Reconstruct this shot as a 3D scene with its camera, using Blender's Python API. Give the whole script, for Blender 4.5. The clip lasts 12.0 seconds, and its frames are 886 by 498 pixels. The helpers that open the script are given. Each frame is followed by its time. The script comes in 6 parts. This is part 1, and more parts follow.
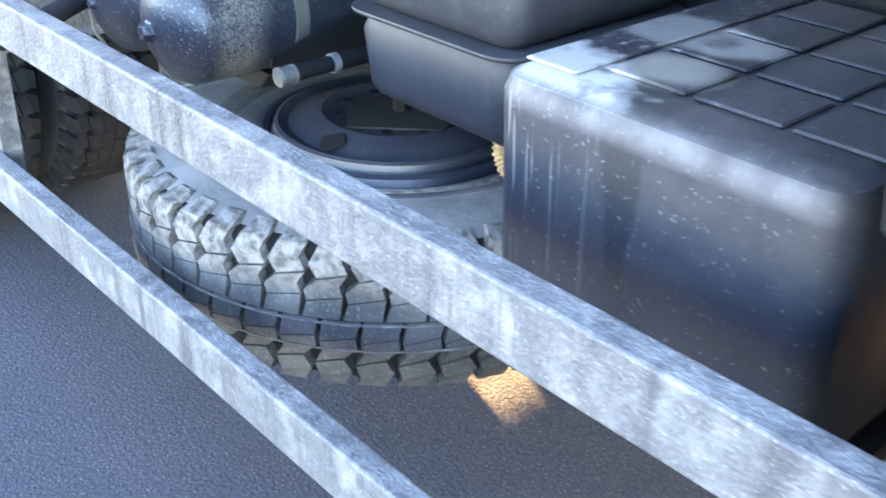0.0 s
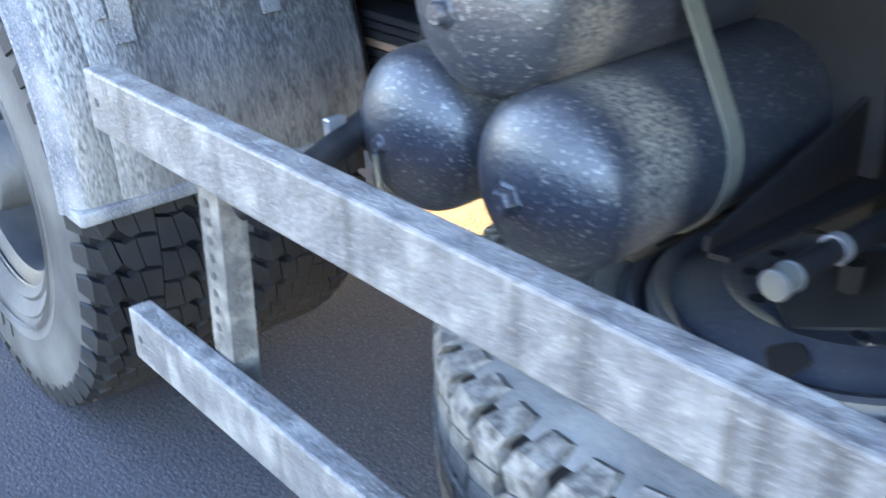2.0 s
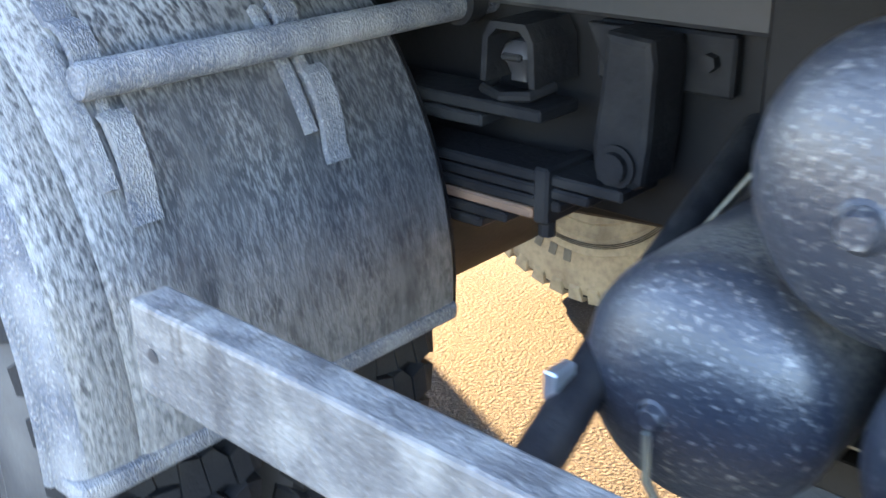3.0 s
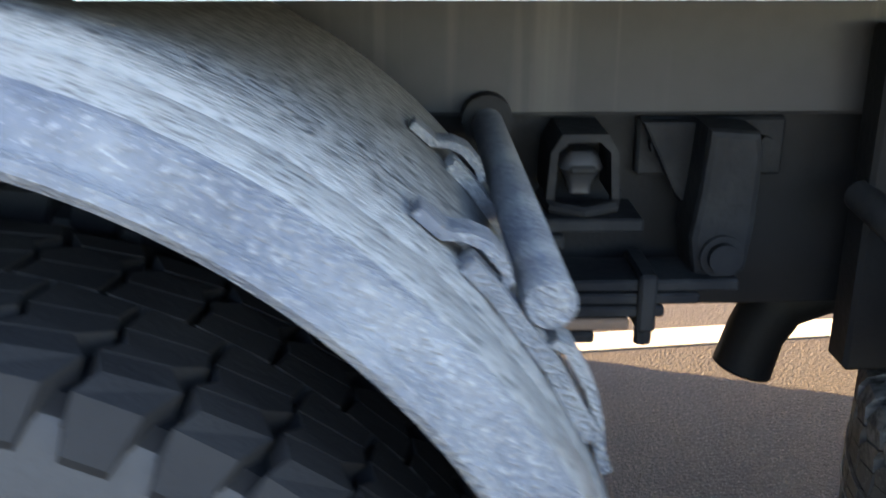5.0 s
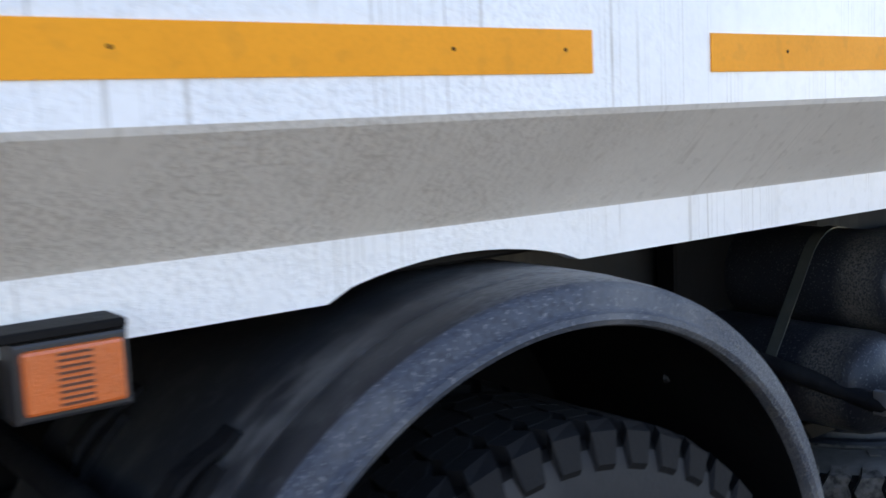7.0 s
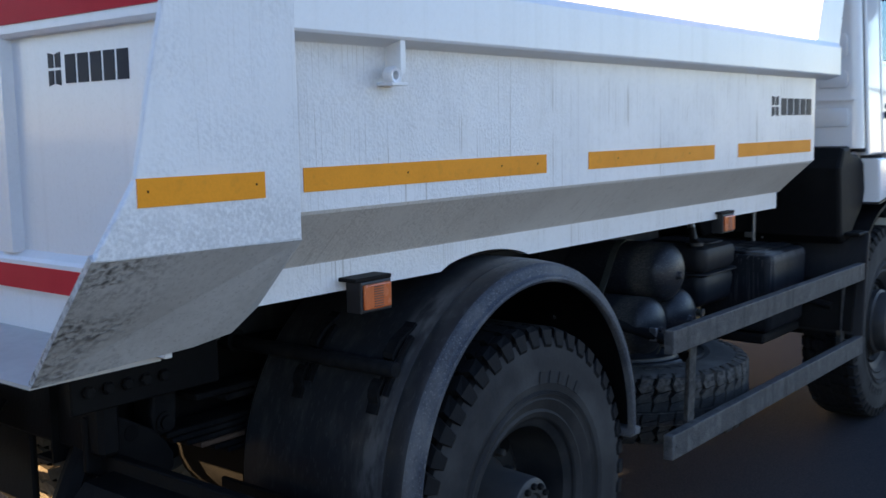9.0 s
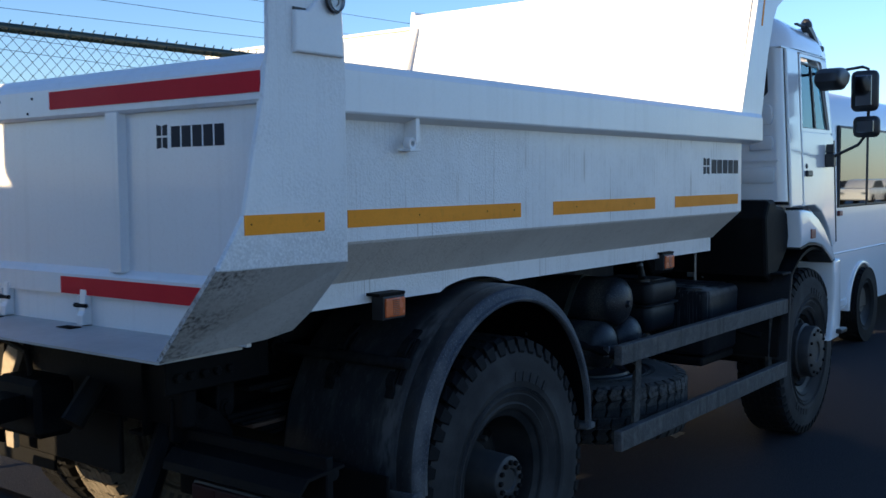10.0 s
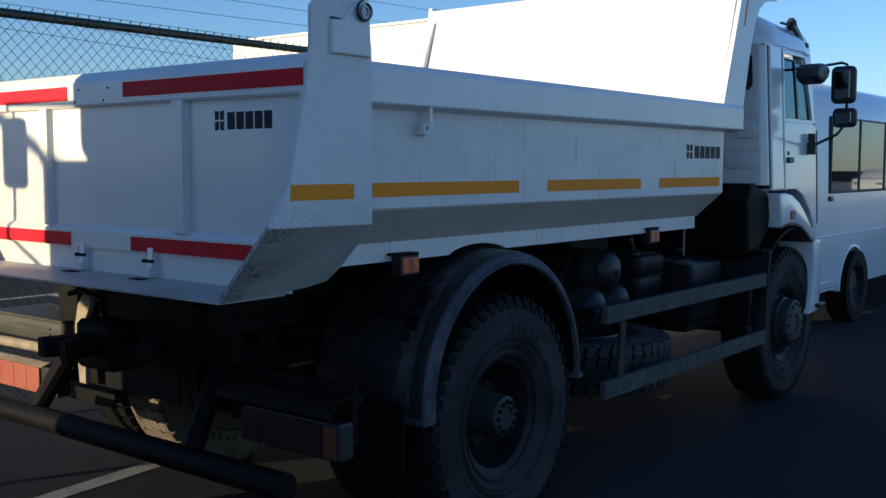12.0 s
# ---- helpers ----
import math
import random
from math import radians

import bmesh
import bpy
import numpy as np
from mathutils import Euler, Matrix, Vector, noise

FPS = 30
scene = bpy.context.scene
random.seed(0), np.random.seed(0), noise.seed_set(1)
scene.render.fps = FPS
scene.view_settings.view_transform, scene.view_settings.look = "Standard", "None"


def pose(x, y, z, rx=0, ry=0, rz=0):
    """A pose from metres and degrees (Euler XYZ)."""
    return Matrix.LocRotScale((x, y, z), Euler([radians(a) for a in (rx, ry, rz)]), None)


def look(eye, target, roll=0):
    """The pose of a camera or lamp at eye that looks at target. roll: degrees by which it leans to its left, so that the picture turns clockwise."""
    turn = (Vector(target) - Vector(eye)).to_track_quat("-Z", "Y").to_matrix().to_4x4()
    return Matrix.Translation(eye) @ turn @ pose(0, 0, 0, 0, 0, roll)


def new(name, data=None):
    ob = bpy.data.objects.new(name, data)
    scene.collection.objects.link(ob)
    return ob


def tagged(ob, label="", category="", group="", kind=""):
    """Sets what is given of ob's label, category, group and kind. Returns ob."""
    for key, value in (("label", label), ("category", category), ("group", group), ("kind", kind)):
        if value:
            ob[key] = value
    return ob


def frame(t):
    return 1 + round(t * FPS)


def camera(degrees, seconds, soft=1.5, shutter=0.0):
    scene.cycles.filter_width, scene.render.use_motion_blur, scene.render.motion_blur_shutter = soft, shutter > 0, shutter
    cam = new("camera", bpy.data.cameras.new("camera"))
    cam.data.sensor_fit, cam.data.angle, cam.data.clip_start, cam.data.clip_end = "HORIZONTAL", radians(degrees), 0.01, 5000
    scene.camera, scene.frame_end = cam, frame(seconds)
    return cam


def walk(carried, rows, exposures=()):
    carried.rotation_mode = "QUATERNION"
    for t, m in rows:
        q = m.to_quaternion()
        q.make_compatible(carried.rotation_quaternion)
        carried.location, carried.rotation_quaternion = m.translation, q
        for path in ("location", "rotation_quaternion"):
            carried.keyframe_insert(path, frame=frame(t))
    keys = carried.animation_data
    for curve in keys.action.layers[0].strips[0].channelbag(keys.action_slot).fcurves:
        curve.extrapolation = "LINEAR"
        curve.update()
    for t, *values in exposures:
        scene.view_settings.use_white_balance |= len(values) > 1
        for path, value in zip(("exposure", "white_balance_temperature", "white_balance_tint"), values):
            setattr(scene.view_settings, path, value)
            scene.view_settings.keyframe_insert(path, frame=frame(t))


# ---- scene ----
# ---------------------------------------------------------------- camera
cam = camera(46.85, 12.0, soft=1.5, shutter=0.4)
# seconds, place, heading from the truck's nose (+x) to its left, pitch, lean
PATH = [
    (0.0, 3.179, -1.808, 1.406, 137.87, -29.08, 0.93),
    (0.5, 3.030, -1.759, 1.366, 140.08, -27.76, 0.39),
    (1.0, 2.852, -1.710, 1.371, 142.07, -26.38, -0.63),
    (1.5, 2.585, -1.708, 1.334, 142.50, -25.13, -0.25),
    (2.0, 2.251, -1.737, 1.316, 139.715, -26.756, -1.664),
    (2.3, 2.047, -1.673, 1.270, 138.910, -24.412, -1.100),
    (2.5, 1.913, -1.637, 1.264, 137.318, -23.059, -0.897),
    (2.7, 1.788, -1.612, 1.277, 135.650, -22.596, -0.718),
    (4.3, 0.871, -1.633, 1.273, 104.315, -24.508, -1.13),
    (4.5, 0.790, -1.628, 1.271, 99.664, -23.111, -0.502),
    (4.8, 0.652, -1.697, 1.301, 91.803, -21.295, 0.436),
    (5.0, 0.530, -1.777, 1.323, 87.811, -19.737, 0.206),
    (5.2, 0.430, -1.775, 1.340, 84.982, -18.12, -0.904),
    (5.5, 0.302, -1.793, 1.359, 82.691, -15.962, -1.848),
    (6.0, -0.014, -1.813, 1.370, 68.507, -14.898, -2.237),
    (6.5, -0.362, -1.894, 1.406, 55.63, -10.34, -1.40),
    (7.0, -0.725, -2.083, 1.449, 52.62, -7.04, -2.72),
    (7.2, -0.872, -2.104, 1.436, 51.60, -6.47, -4.13),
    (8.8, -2.115, -2.750, 1.608, 40.88, -6.74, -2.07),
    (9.0, -2.238, -2.807, 1.630, 39.36, -6.72, -1.06),
    (9.5, -2.634, -3.016, 1.626, 37.02, -4.98, -0.53),
    (10.0, -2.962, -3.255, 1.638, 37.49, -3.85, -0.53),
    (10.5, -3.190, -3.458, 1.635, 38.38, -3.59, -0.64),
    (11.0, -3.375, -3.599, 1.619, 38.58, -4.02, -0.31),
    (11.5, -3.444, -3.657, 1.619, 38.39, -4.48, -0.04),
    (12.0, -3.459, -3.678, 1.613, 38.43, -4.64, 0.12),
]


def aimed(x, y, z, yaw, pitch, lean):
    a, b = radians(yaw), radians(pitch)
    way = Vector((math.cos(a) * math.cos(b), math.sin(a) * math.cos(b), math.sin(b)))
    return look((x, y, z), Vector((x, y, z)) + way, lean)


EXPOSURES = [(0.0, 6.68, 6590, 24), (1.0, 6.56, 6590, 24), (2.7, 6.25, 6590, 24), (4.3, 5.98, 7040, 22), (4.8, 5.72, 6900, 22), (5.1, 5.38, 6900, 24), (5.5, 4.45, 6940, 26), (6.0, 4.03, 6840, 28), (6.6, 3.90, 6600, 28), (7.2, 3.12, 6680, 29), (8.8, 2.66, 5950, 26), (9.5, 1.98, 5450, 22), (10.2, 1.38, 4900, 17), (11.0, 0.95, 4800, 16), (12.0, 0.87, 4720, 15)]
walk(cam, [(t, aimed(*p)) for t, *p in PATH], EXPOSURES)

# ---------------------------------------------------------------- light
SUN_AZ, SUN_EL = radians(157.0), radians(10.0)   # from +x, counter-clockwise: behind the truck, to its left
world = bpy.data.worlds.new("sky")
scene.world = world
world.use_nodes = True
wn = world.node_tree
sky = wn.nodes.new("ShaderNodeTexSky")
sky.sky_type, sky.sun_disc = "NISHITA", False
sky.sun_elevation, sky.sun_rotation = SUN_EL, radians(90) - SUN_AZ
sky.air_density, sky.dust_density, sky.ozone_density = 1.0, 0.15, 2.0
wn.links.new(sky.outputs[0], wn.nodes["Background"].inputs[0])
wn.nodes["Background"].inputs[1].default_value = 0.075
sun = new("sun", bpy.data.lights.new("sun", "SUN"))
sun.data.energy, sun.data.angle, sun.data.color = 4.8, radians(0.55), (1.0, 0.67, 0.27)
to_sun = Vector((math.cos(SUN_AZ) * math.cos(SUN_EL), math.sin(SUN_AZ) * math.cos(SUN_EL), math.sin(SUN_EL)))
sun.matrix_world = look(to_sun * 40, (0, 0, 0))


# ---------------------------------------------------------------- materials
def surface(name, colour, rough=0.6, metal=0.0, grain=40.0, grain_amount=0.15, stain=2.0, stain_amount=0.2, stain_colour=None,
            bump=0.15, bump_scale=None, streaks=0.0, streak_colour=None, coat=0.0, stretch=(1, 1, 1), speck=0.0, speck_scale=220.0,
            speck_colour=(0.6, 0.6, 0.58), drips=0.0, spec=0.5,
            zone=None, relief=0.004, belts=(), drip_rate=16, calm=0.3):
    """A painted, rubber, stone or metal surface: base colour, grain, larger stains, drip streaks, specks and relief."""
    m = bpy.data.materials.new(name)
    m.use_nodes = True
    t = m.node_tree
    n, l = t.nodes, t.links
    b = n["Principled BSDF"]
    co = n.new("ShaderNodeTexCoord")
    mp = n.new("ShaderNodeMapping")
    mp.inputs["Scale"].default_value = stretch
    l.new(co.outputs["Object"], mp.inputs[0])

    def noisy(scale, detail=6, vec=mp):
        q = n.new("ShaderNodeTexNoise")
        q.inputs["Scale"].default_value, q.inputs["Detail"].default_value = scale, detail
        l.new(vec.outputs[0], q.inputs["Vector"])
        return q

    def ramp(src, lo, hi):
        q = n.new("ShaderNodeMapRange")
        q.inputs["From Min"].default_value, q.inputs["From Max"].default_value = lo, hi
        l.new(src, q.inputs["Value"])
        return q.outputs[0]

    def mix(fac, a, bcol, amount=1.0):
        q = n.new("ShaderNodeMix")
        q.data_type = "RGBA"
        if amount != 1.0:
            k = n.new("ShaderNodeMath")
            k.operation = "MULTIPLY"
            k.inputs[1].default_value = amount
            l.new(fac, k.inputs[0])
            fac = k.outputs[0]
        l.new(fac, q.inputs[0])
        if isinstance(a, tuple):
            q.inputs[6].default_value = (*a, 1)
        else:
            l.new(a, q.inputs[6])
        q.inputs[7].default_value = (*bcol, 1)
        return q.outputs[2]

    g = noisy(grain, 8)
    s = noisy(stain, 5)
    dark = tuple(c * 0.45 for c in colour)
    col = mix(ramp(g.outputs[0], 0.42, 0.75), colour, dark, grain_amount)
    col = mix(ramp(s.outputs[0], 0.45, 0.72), col, stain_colour or dark, stain_amount)
    if streaks:
        mp2 = n.new("ShaderNodeMapping")
        mp2.inputs["Scale"].default_value = (26, 26, 0.7)
        l.new(co.outputs["Object"], mp2.inputs[0])
        q = noisy(1.0, 4, mp2)
        col = mix(ramp(q.outputs[0], 0.52, 0.70), col, streak_colour or dark, streaks)
    if drips:
        # a few narrow run marks, well apart
        mp3 = n.new("ShaderNodeMapping")
        mp3.inputs["Scale"].default_value = (drip_rate, 0.5, 0.10)
        l.new(co.outputs["Object"], mp3.inputs[0])
        q = n.new("ShaderNodeTexNoise")
        q.inputs["Scale"].default_value, q.inputs["Detail"].default_value, q.inputs["Distortion"].default_value = 1.0, 1.0, 0.25
        l.new(mp3.outputs[0], q.inputs["Vector"])
        band = n.new("ShaderNodeMath")
        band.operation = "PINGPONG"
        band.inputs[1].default_value = 0.055
        l.new(q.outputs[0], band.inputs[0])
        hold = n.new("ShaderNodeMath")
        hold.operation = "MULTIPLY"
        l.new(ramp(band.outputs[0], 0.006, 0.0), hold.inputs[0])
        l.new(ramp(noisy(6.0, 2).outputs[0], 0.45, 0.60), hold.inputs[1])
        col = mix(hold.outputs[0], col, (0.46 * colour[0], 0.41 * colour[1], 0.35 * colour[2]), drips)
    if zone:
        # splashes along one stretch of the truck: from, to (x), size, colour, amount
        z0, z1, size, zcol, amount = zone
        sep = n.new("ShaderNodeSeparateXYZ")
        l.new(co.outputs["Object"], sep.inputs[0])
        drop = noisy(size, 3)
        reach = n.new("ShaderNodeMath")
        reach.operation = "MULTIPLY"
        l.new(ramp(sep.outputs[0], z0, z1), reach.inputs[0])
        patch = n.new("ShaderNodeMath")
        patch.operation = "MULTIPLY"
        l.new(ramp(drop.outputs[0], 0.42, 0.66), patch.inputs[0])
        l.new(ramp(noisy(9.0, 4).outputs[0], 0.30, 0.58), patch.inputs[1])
        l.new(patch.outputs[0], reach.inputs[1])
        col = mix(reach.outputs[0], col, zcol, amount)
    for axis, middle, half, size, bcol, amount, span in belts:
        # a band of splashed dirt and, on the spare tyre, painted shade across one axis: middle, half width, grain,
        # colour, amount and, along x, where it begins and is full
        sep = n.new("ShaderNodeSeparateXYZ")
        l.new(co.outputs["Object"], sep.inputs[0])
        off = n.new("ShaderNodeMath")
        off.operation = "SUBTRACT"
        off.inputs[1].default_value = middle
        l.new(sep.outputs["xyz".index(axis)], off.inputs[0])
        wob = n.new("ShaderNodeMath")
        wob.operation = "MULTIPLY_ADD"
        wob.inputs[1].default_value, wob.inputs[2].default_value = half * 1.2, -half * 0.6
        l.new(noisy(7.0, 4).outputs[0], wob.inputs[0])
        add = n.new("ShaderNodeMath")
        l.new(off.outputs[0], add.inputs[0])
        l.new(wob.outputs[0], add.inputs[1])
        far = n.new("ShaderNodeMath")
        far.operation = "ABSOLUTE"
        l.new(add.outputs[0], far.inputs[0])
        band = n.new("ShaderNodeMath")
        band.operation = "MULTIPLY"
        l.new(ramp(far.outputs[0], half, half * 0.35), band.inputs[0])
        l.new(ramp(noisy(size, 4).outputs[0], 0.36, 0.60), band.inputs[1])
        fac = band.outputs[0]
        if span:
            along = n.new("ShaderNodeMath")
            along.operation = "MULTIPLY"
            l.new(ramp(sep.outputs[0], *span), along.inputs[0])
            l.new(fac, along.inputs[1])
            fac = along.outputs[0]
        col = mix(fac, col, bcol, amount)
    if speck:
        q = noisy(speck_scale, 2)
        col = mix(ramp(q.outputs[0], 0.60, 0.68), col, speck_colour, speck)
    l.new(col, b.inputs["Base Color"])
    b.inputs["Metallic"].default_value = metal
    b.inputs["Specular IOR Level"].default_value = spec
    r = n.new("ShaderNodeMapRange")
    r.inputs["To Min"].default_value, r.inputs["To Max"].default_value = max(0.02, rough - 0.12), min(1, rough + 0.12)
    l.new(s.outputs[0], r.inputs["Value"])
    l.new(r.outputs[0], b.inputs["Roughness"])
    if coat:
        b.inputs["Coat Weight"].default_value, b.inputs["Coat Roughness"].default_value = coat, 0.08
    if bump:
        bp = n.new("ShaderNodeBump")
        bp.inputs["Strength"].default_value, bp.inputs["Distance"].default_value = bump, relief
        src = g if bump_scale is None else noisy(bump_scale, 5)
        high = src.outputs[0]
        if zone:
            add = n.new("ShaderNodeMath")
            add.operation = "MULTIPLY_ADD"
            add.inputs[1].default_value = 1.6
            low = n.new("ShaderNodeMath")
            low.operation = "MULTIPLY"
            low.inputs[1].default_value = calm
            l.new(high, low.inputs[0])
            l.new(reach.outputs[0], add.inputs[0])
            l.new(low.outputs[0], add.inputs[2])
            high = add.outputs[0]
        l.new(high, bp.inputs["Height"])
        l.new(bp.outputs[0], b.inputs["Normal"])
    return m


def clear_glass(name, tint, rough=0.02, coating=(0.62, 0.82, 0.92)):
    m = bpy.data.materials.new(name)
    m.use_nodes = True
    t = m.node_tree
    n, l = t.nodes, t.links
    n.remove(n["Principled BSDF"])
    gl, tr, mx, fr = (n.new(k) for k in ("ShaderNodeBsdfGlossy", "ShaderNodeBsdfTransparent", "ShaderNodeMixShader", "ShaderNodeFresnel"))
    gl.inputs["Roughness"].default_value = rough
    gl.inputs["Color"].default_value = (*coating, 1)
    tr.inputs["Color"].default_value = (*tint, 1)
    fr.inputs["IOR"].default_value = 1.9
    l.new(fr.outputs[0], mx.inputs[0])
    l.new(tr.outputs[0], mx.inputs[1])
    l.new(gl.outputs[0], mx.inputs[2])
    l.new(mx.outputs[0], n["Material Output"].inputs[0])
    return m



def battery_plastic():
    """Black plastic: pale dust on the lid's corner and edge, runs washed down from it, one dark wet streak."""
    m = bpy.data.materials.new("dust_washed_battery_plastic")
    m.use_nodes = True
    n, l = m.node_tree.nodes, m.node_tree.links
    b = n["Principled BSDF"]
    co = n.new("ShaderNodeTexCoord")
    sep = n.new("ShaderNodeSeparateXYZ")
    l.new(co.outputs["Object"], sep.inputs[0])
    X, Y, Z = sep.outputs

    def math_(op, a, b2=0.0, c=0.0):
        q = n.new("ShaderNodeMath")
        q.operation = op
        for i, v in enumerate((a, b2, c)):
            if isinstance(v, (int, float)):
                q.inputs[i].default_value = v
            else:
                l.new(v, q.inputs[i])
        return q.outputs[0]

    def noisy(scale, detail=5, stretch=(1, 1, 1)):
        mp, q = n.new("ShaderNodeMapping"), n.new("ShaderNodeTexNoise")
        mp.inputs["Scale"].default_value = stretch
        q.inputs["Scale"].default_value, q.inputs["Detail"].default_value = scale, detail
        l.new(co.outputs["Object"], mp.inputs[0])
        l.new(mp.outputs[0], q.inputs["Vector"])
        return q.outputs[0]

    def ramp(v, lo, hi):
        q = n.new("ShaderNodeMapRange")
        q.inputs["From Min"].default_value, q.inputs["From Max"].default_value = lo, hi
        if isinstance(v, (int, float)):
            q.inputs["Value"].default_value = v
        else:
            l.new(v, q.inputs["Value"])
        return q.outputs[0]

    def both(*some):
        out = some[0]
        for v in some[1:]:
            out = math_("MULTIPLY", out, v)
        return out

    def spot(x, y, rx, ry, rough, soft):
        dx, dy = math_("DIVIDE", math_("SUBTRACT", X, x), rx), math_("DIVIDE", math_("SUBTRACT", Y, y), ry)
        d = math_("SQRT", math_("ADD", math_("MULTIPLY", dx, dx), math_("MULTIPLY", dy, dy)))
        return ramp(math_("MULTIPLY_ADD", noisy(16, 6), rough, math_("SUBTRACT", d, rough * 0.5)), 1.0 + soft, 1.0 - soft)

    def mix(fac, a, colour):
        q = n.new("ShaderNodeMix")
        q.data_type = "RGBA"
        l.new(fac, q.inputs[0])
        if isinstance(a, tuple):
            q.inputs[6].default_value = (*a, 1)
        else:
            l.new(a, q.inputs[6])
        q.inputs[7].default_value = (*colour, 1)
        return q.outputs[2]
    top = ramp(Z, 1.008, 1.016)
    col = mix(ramp(noisy(5), 0.40, 0.70), (0.0095, 0.011, 0.0155), (0.014, 0.0155, 0.0195))
    # grey film on the upper front, ending in a ragged line
    film = ramp(math_("MULTIPLY_ADD", noisy(6, 3), 0.16, math_("SUBTRACT", Z, 0.08)), 0.835, 0.875)
    col = mix(both(film, ramp(noisy(30, 6), 0.15, 0.75), ramp(X, 2.40, 2.58)), col, (0.022, 0.022, 0.0245))
    # runs from the dusty corner
    runs = both(ramp(noisy(1.0, 2, (120, 120, 1.6)), 0.585, 0.64), ramp(X, 2.56, 2.44), ramp(Z, 0.72, 0.98))
    col = mix(runs, col, (0.085, 0.085, 0.085))
    # wet streak: broad above, pointed below
    wide = math_("MULTIPLY_ADD", math_("SUBTRACT", Z, 0.80), 0.14, 0.006)
    streak = both(ramp(math_("DIVIDE", math_("ABSOLUTE", math_("SUBTRACT", math_("MULTIPLY_ADD", noisy(9, 3), 0.03, X), 2.585)), wide), 1.15, 0.85), ramp(Z, 0.79, 0.81))
    col = mix(streak, col, (0.010, 0.011, 0.013))
    # dust along the lid's near edge and in its corner, dried pool, swept strip
    edge = both(ramp(math_("MULTIPLY_ADD", noisy(20, 5), 0.05, Y), -0.955, -0.985), ramp(Z, 0.975, 1.0), ramp(noisy(9, 4), 0.30, 0.55))
    col = mix(edge, col, (0.085, 0.085, 0.088))
    col = mix(both(top, spot(2.375, -1.0, 0.17, 0.13, 0.9, 0.12), ramp(noisy(24, 6), 0.28, 0.48)), col, (0.175, 0.175, 0.173))
    col = mix(both(top, spot(2.53, -0.87, 0.055, 0.05, 0.5, 0.35)), col, (0.095, 0.09, 0.08))
    col = mix(both(top, spot(2.46, -0.74, 0.13, 0.06, 0.8, 0.15), ramp(noisy(20, 6), 0.25, 0.5)), col, (0.085, 0.085, 0.086))
    grit = ramp(noisy(150, 2), 0.66, 0.72)
    col = mix(math_("MULTIPLY", grit, 0.3), col, (0.12, 0.12, 0.118))
    l.new(col, b.inputs["Base Color"])
    l.new(math_("MULTIPLY_ADD", noisy(8), 0.3, 0.32), b.inputs["Roughness"])
    b.inputs["Specular IOR Level"].default_value = 0.15
    bp = n.new("ShaderNodeBump")
    bp.inputs["Strength"].default_value, bp.inputs["Distance"].default_value = 0.25, 0.003
    l.new(math_("MULTIPLY_ADD", noisy(140, 4), 0.6, grit), bp.inputs["Height"])
    l.new(bp.outputs[0], b.inputs["Normal"])
    return m


BATTERY = battery_plastic()
PAINT = surface("white_paint", (0.78, 0.78, 0.775), 0.32, grain=90, grain_amount=0.05, stain=1.3, stain_amount=0.14, stain_colour=(0.50, 0.49, 0.46),
                bump=0.03, bump_scale=30, streaks=0.10, streak_colour=(0.42, 0.40, 0.36), coat=0.25, speck=0.10, speck_scale=140, speck_colour=(0.45, 0.43, 0.40))
PAINT_DIRTY = surface("dusty_white_paint", (0.79, 0.785, 0.77), 0.36, grain=70, grain_amount=0.08, stain=3.0, stain_amount=0.20, stain_colour=(0.48, 0.46, 0.43),
                      bump=0.17, bump_scale=120, calm=0.06, streaks=0.12, streak_colour=(0.45, 0.42, 0.37), speck=0.10, speck_scale=45, speck_colour=(0.40, 0.38, 0.35), drips=0.85, drip_rate=24,
                      zone=(0.45, -0.05, 120, (0.56, 0.555, 0.54), 0.35))
# tan holds dust and the warm light bounced up from the ground
CHAMFER = surface("dusty_bounce_tinted_paint", (0.68, 0.635, 0.57), 0.5, grain=70, grain_amount=0.10, stain=2.4, stain_amount=0.35, stain_colour=(0.44, 0.395, 0.335), bump=0.17, bump_scale=110, calm=0.10,
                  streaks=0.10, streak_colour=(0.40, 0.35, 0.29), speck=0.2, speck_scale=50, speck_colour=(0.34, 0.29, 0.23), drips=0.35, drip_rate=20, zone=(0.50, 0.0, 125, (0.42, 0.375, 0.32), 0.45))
PAINT_WET = surface("splashed_white_paint", (0.77, 0.77, 0.76), 0.34, grain=80, grain_amount=0.06, stain=1.6, stain_amount=0.15, stain_colour=(0.50, 0.49, 0.46),
                    bump=0.14, bump_scale=110, calm=0.06, streaks=0.12, streak_colour=(0.45, 0.43, 0.39), drips=0.25, zone=(-0.70, -0.80, 115, (0.50, 0.50, 0.495), 0.28), belts=[("z", 1.44, 0.10, 130, (0.45, 0.45, 0.445), 0.5, None)])
GRIMY = surface("grimy_underside_paint", (0.56, 0.55, 0.53), 0.6, grain=55, grain_amount=0.25, stain=3.0, stain_amount=0.5, stain_colour=(0.30, 0.28, 0.25),
                bump=0.35, bump_scale=160, speck=0.35, speck_scale=120, speck_colour=(0.25, 0.23, 0.21), zone=(-1.06, -1.20, 75, (0.06, 0.054, 0.047), 1.0))
CAB_PAINT = surface("glossy_white_cab_paint", (0.86, 0.865, 0.87), 0.2, grain=60, grain_amount=0.03, stain=1.2, stain_amount=0.08, bump=0.015, bump_scale=8, coat=0.6)
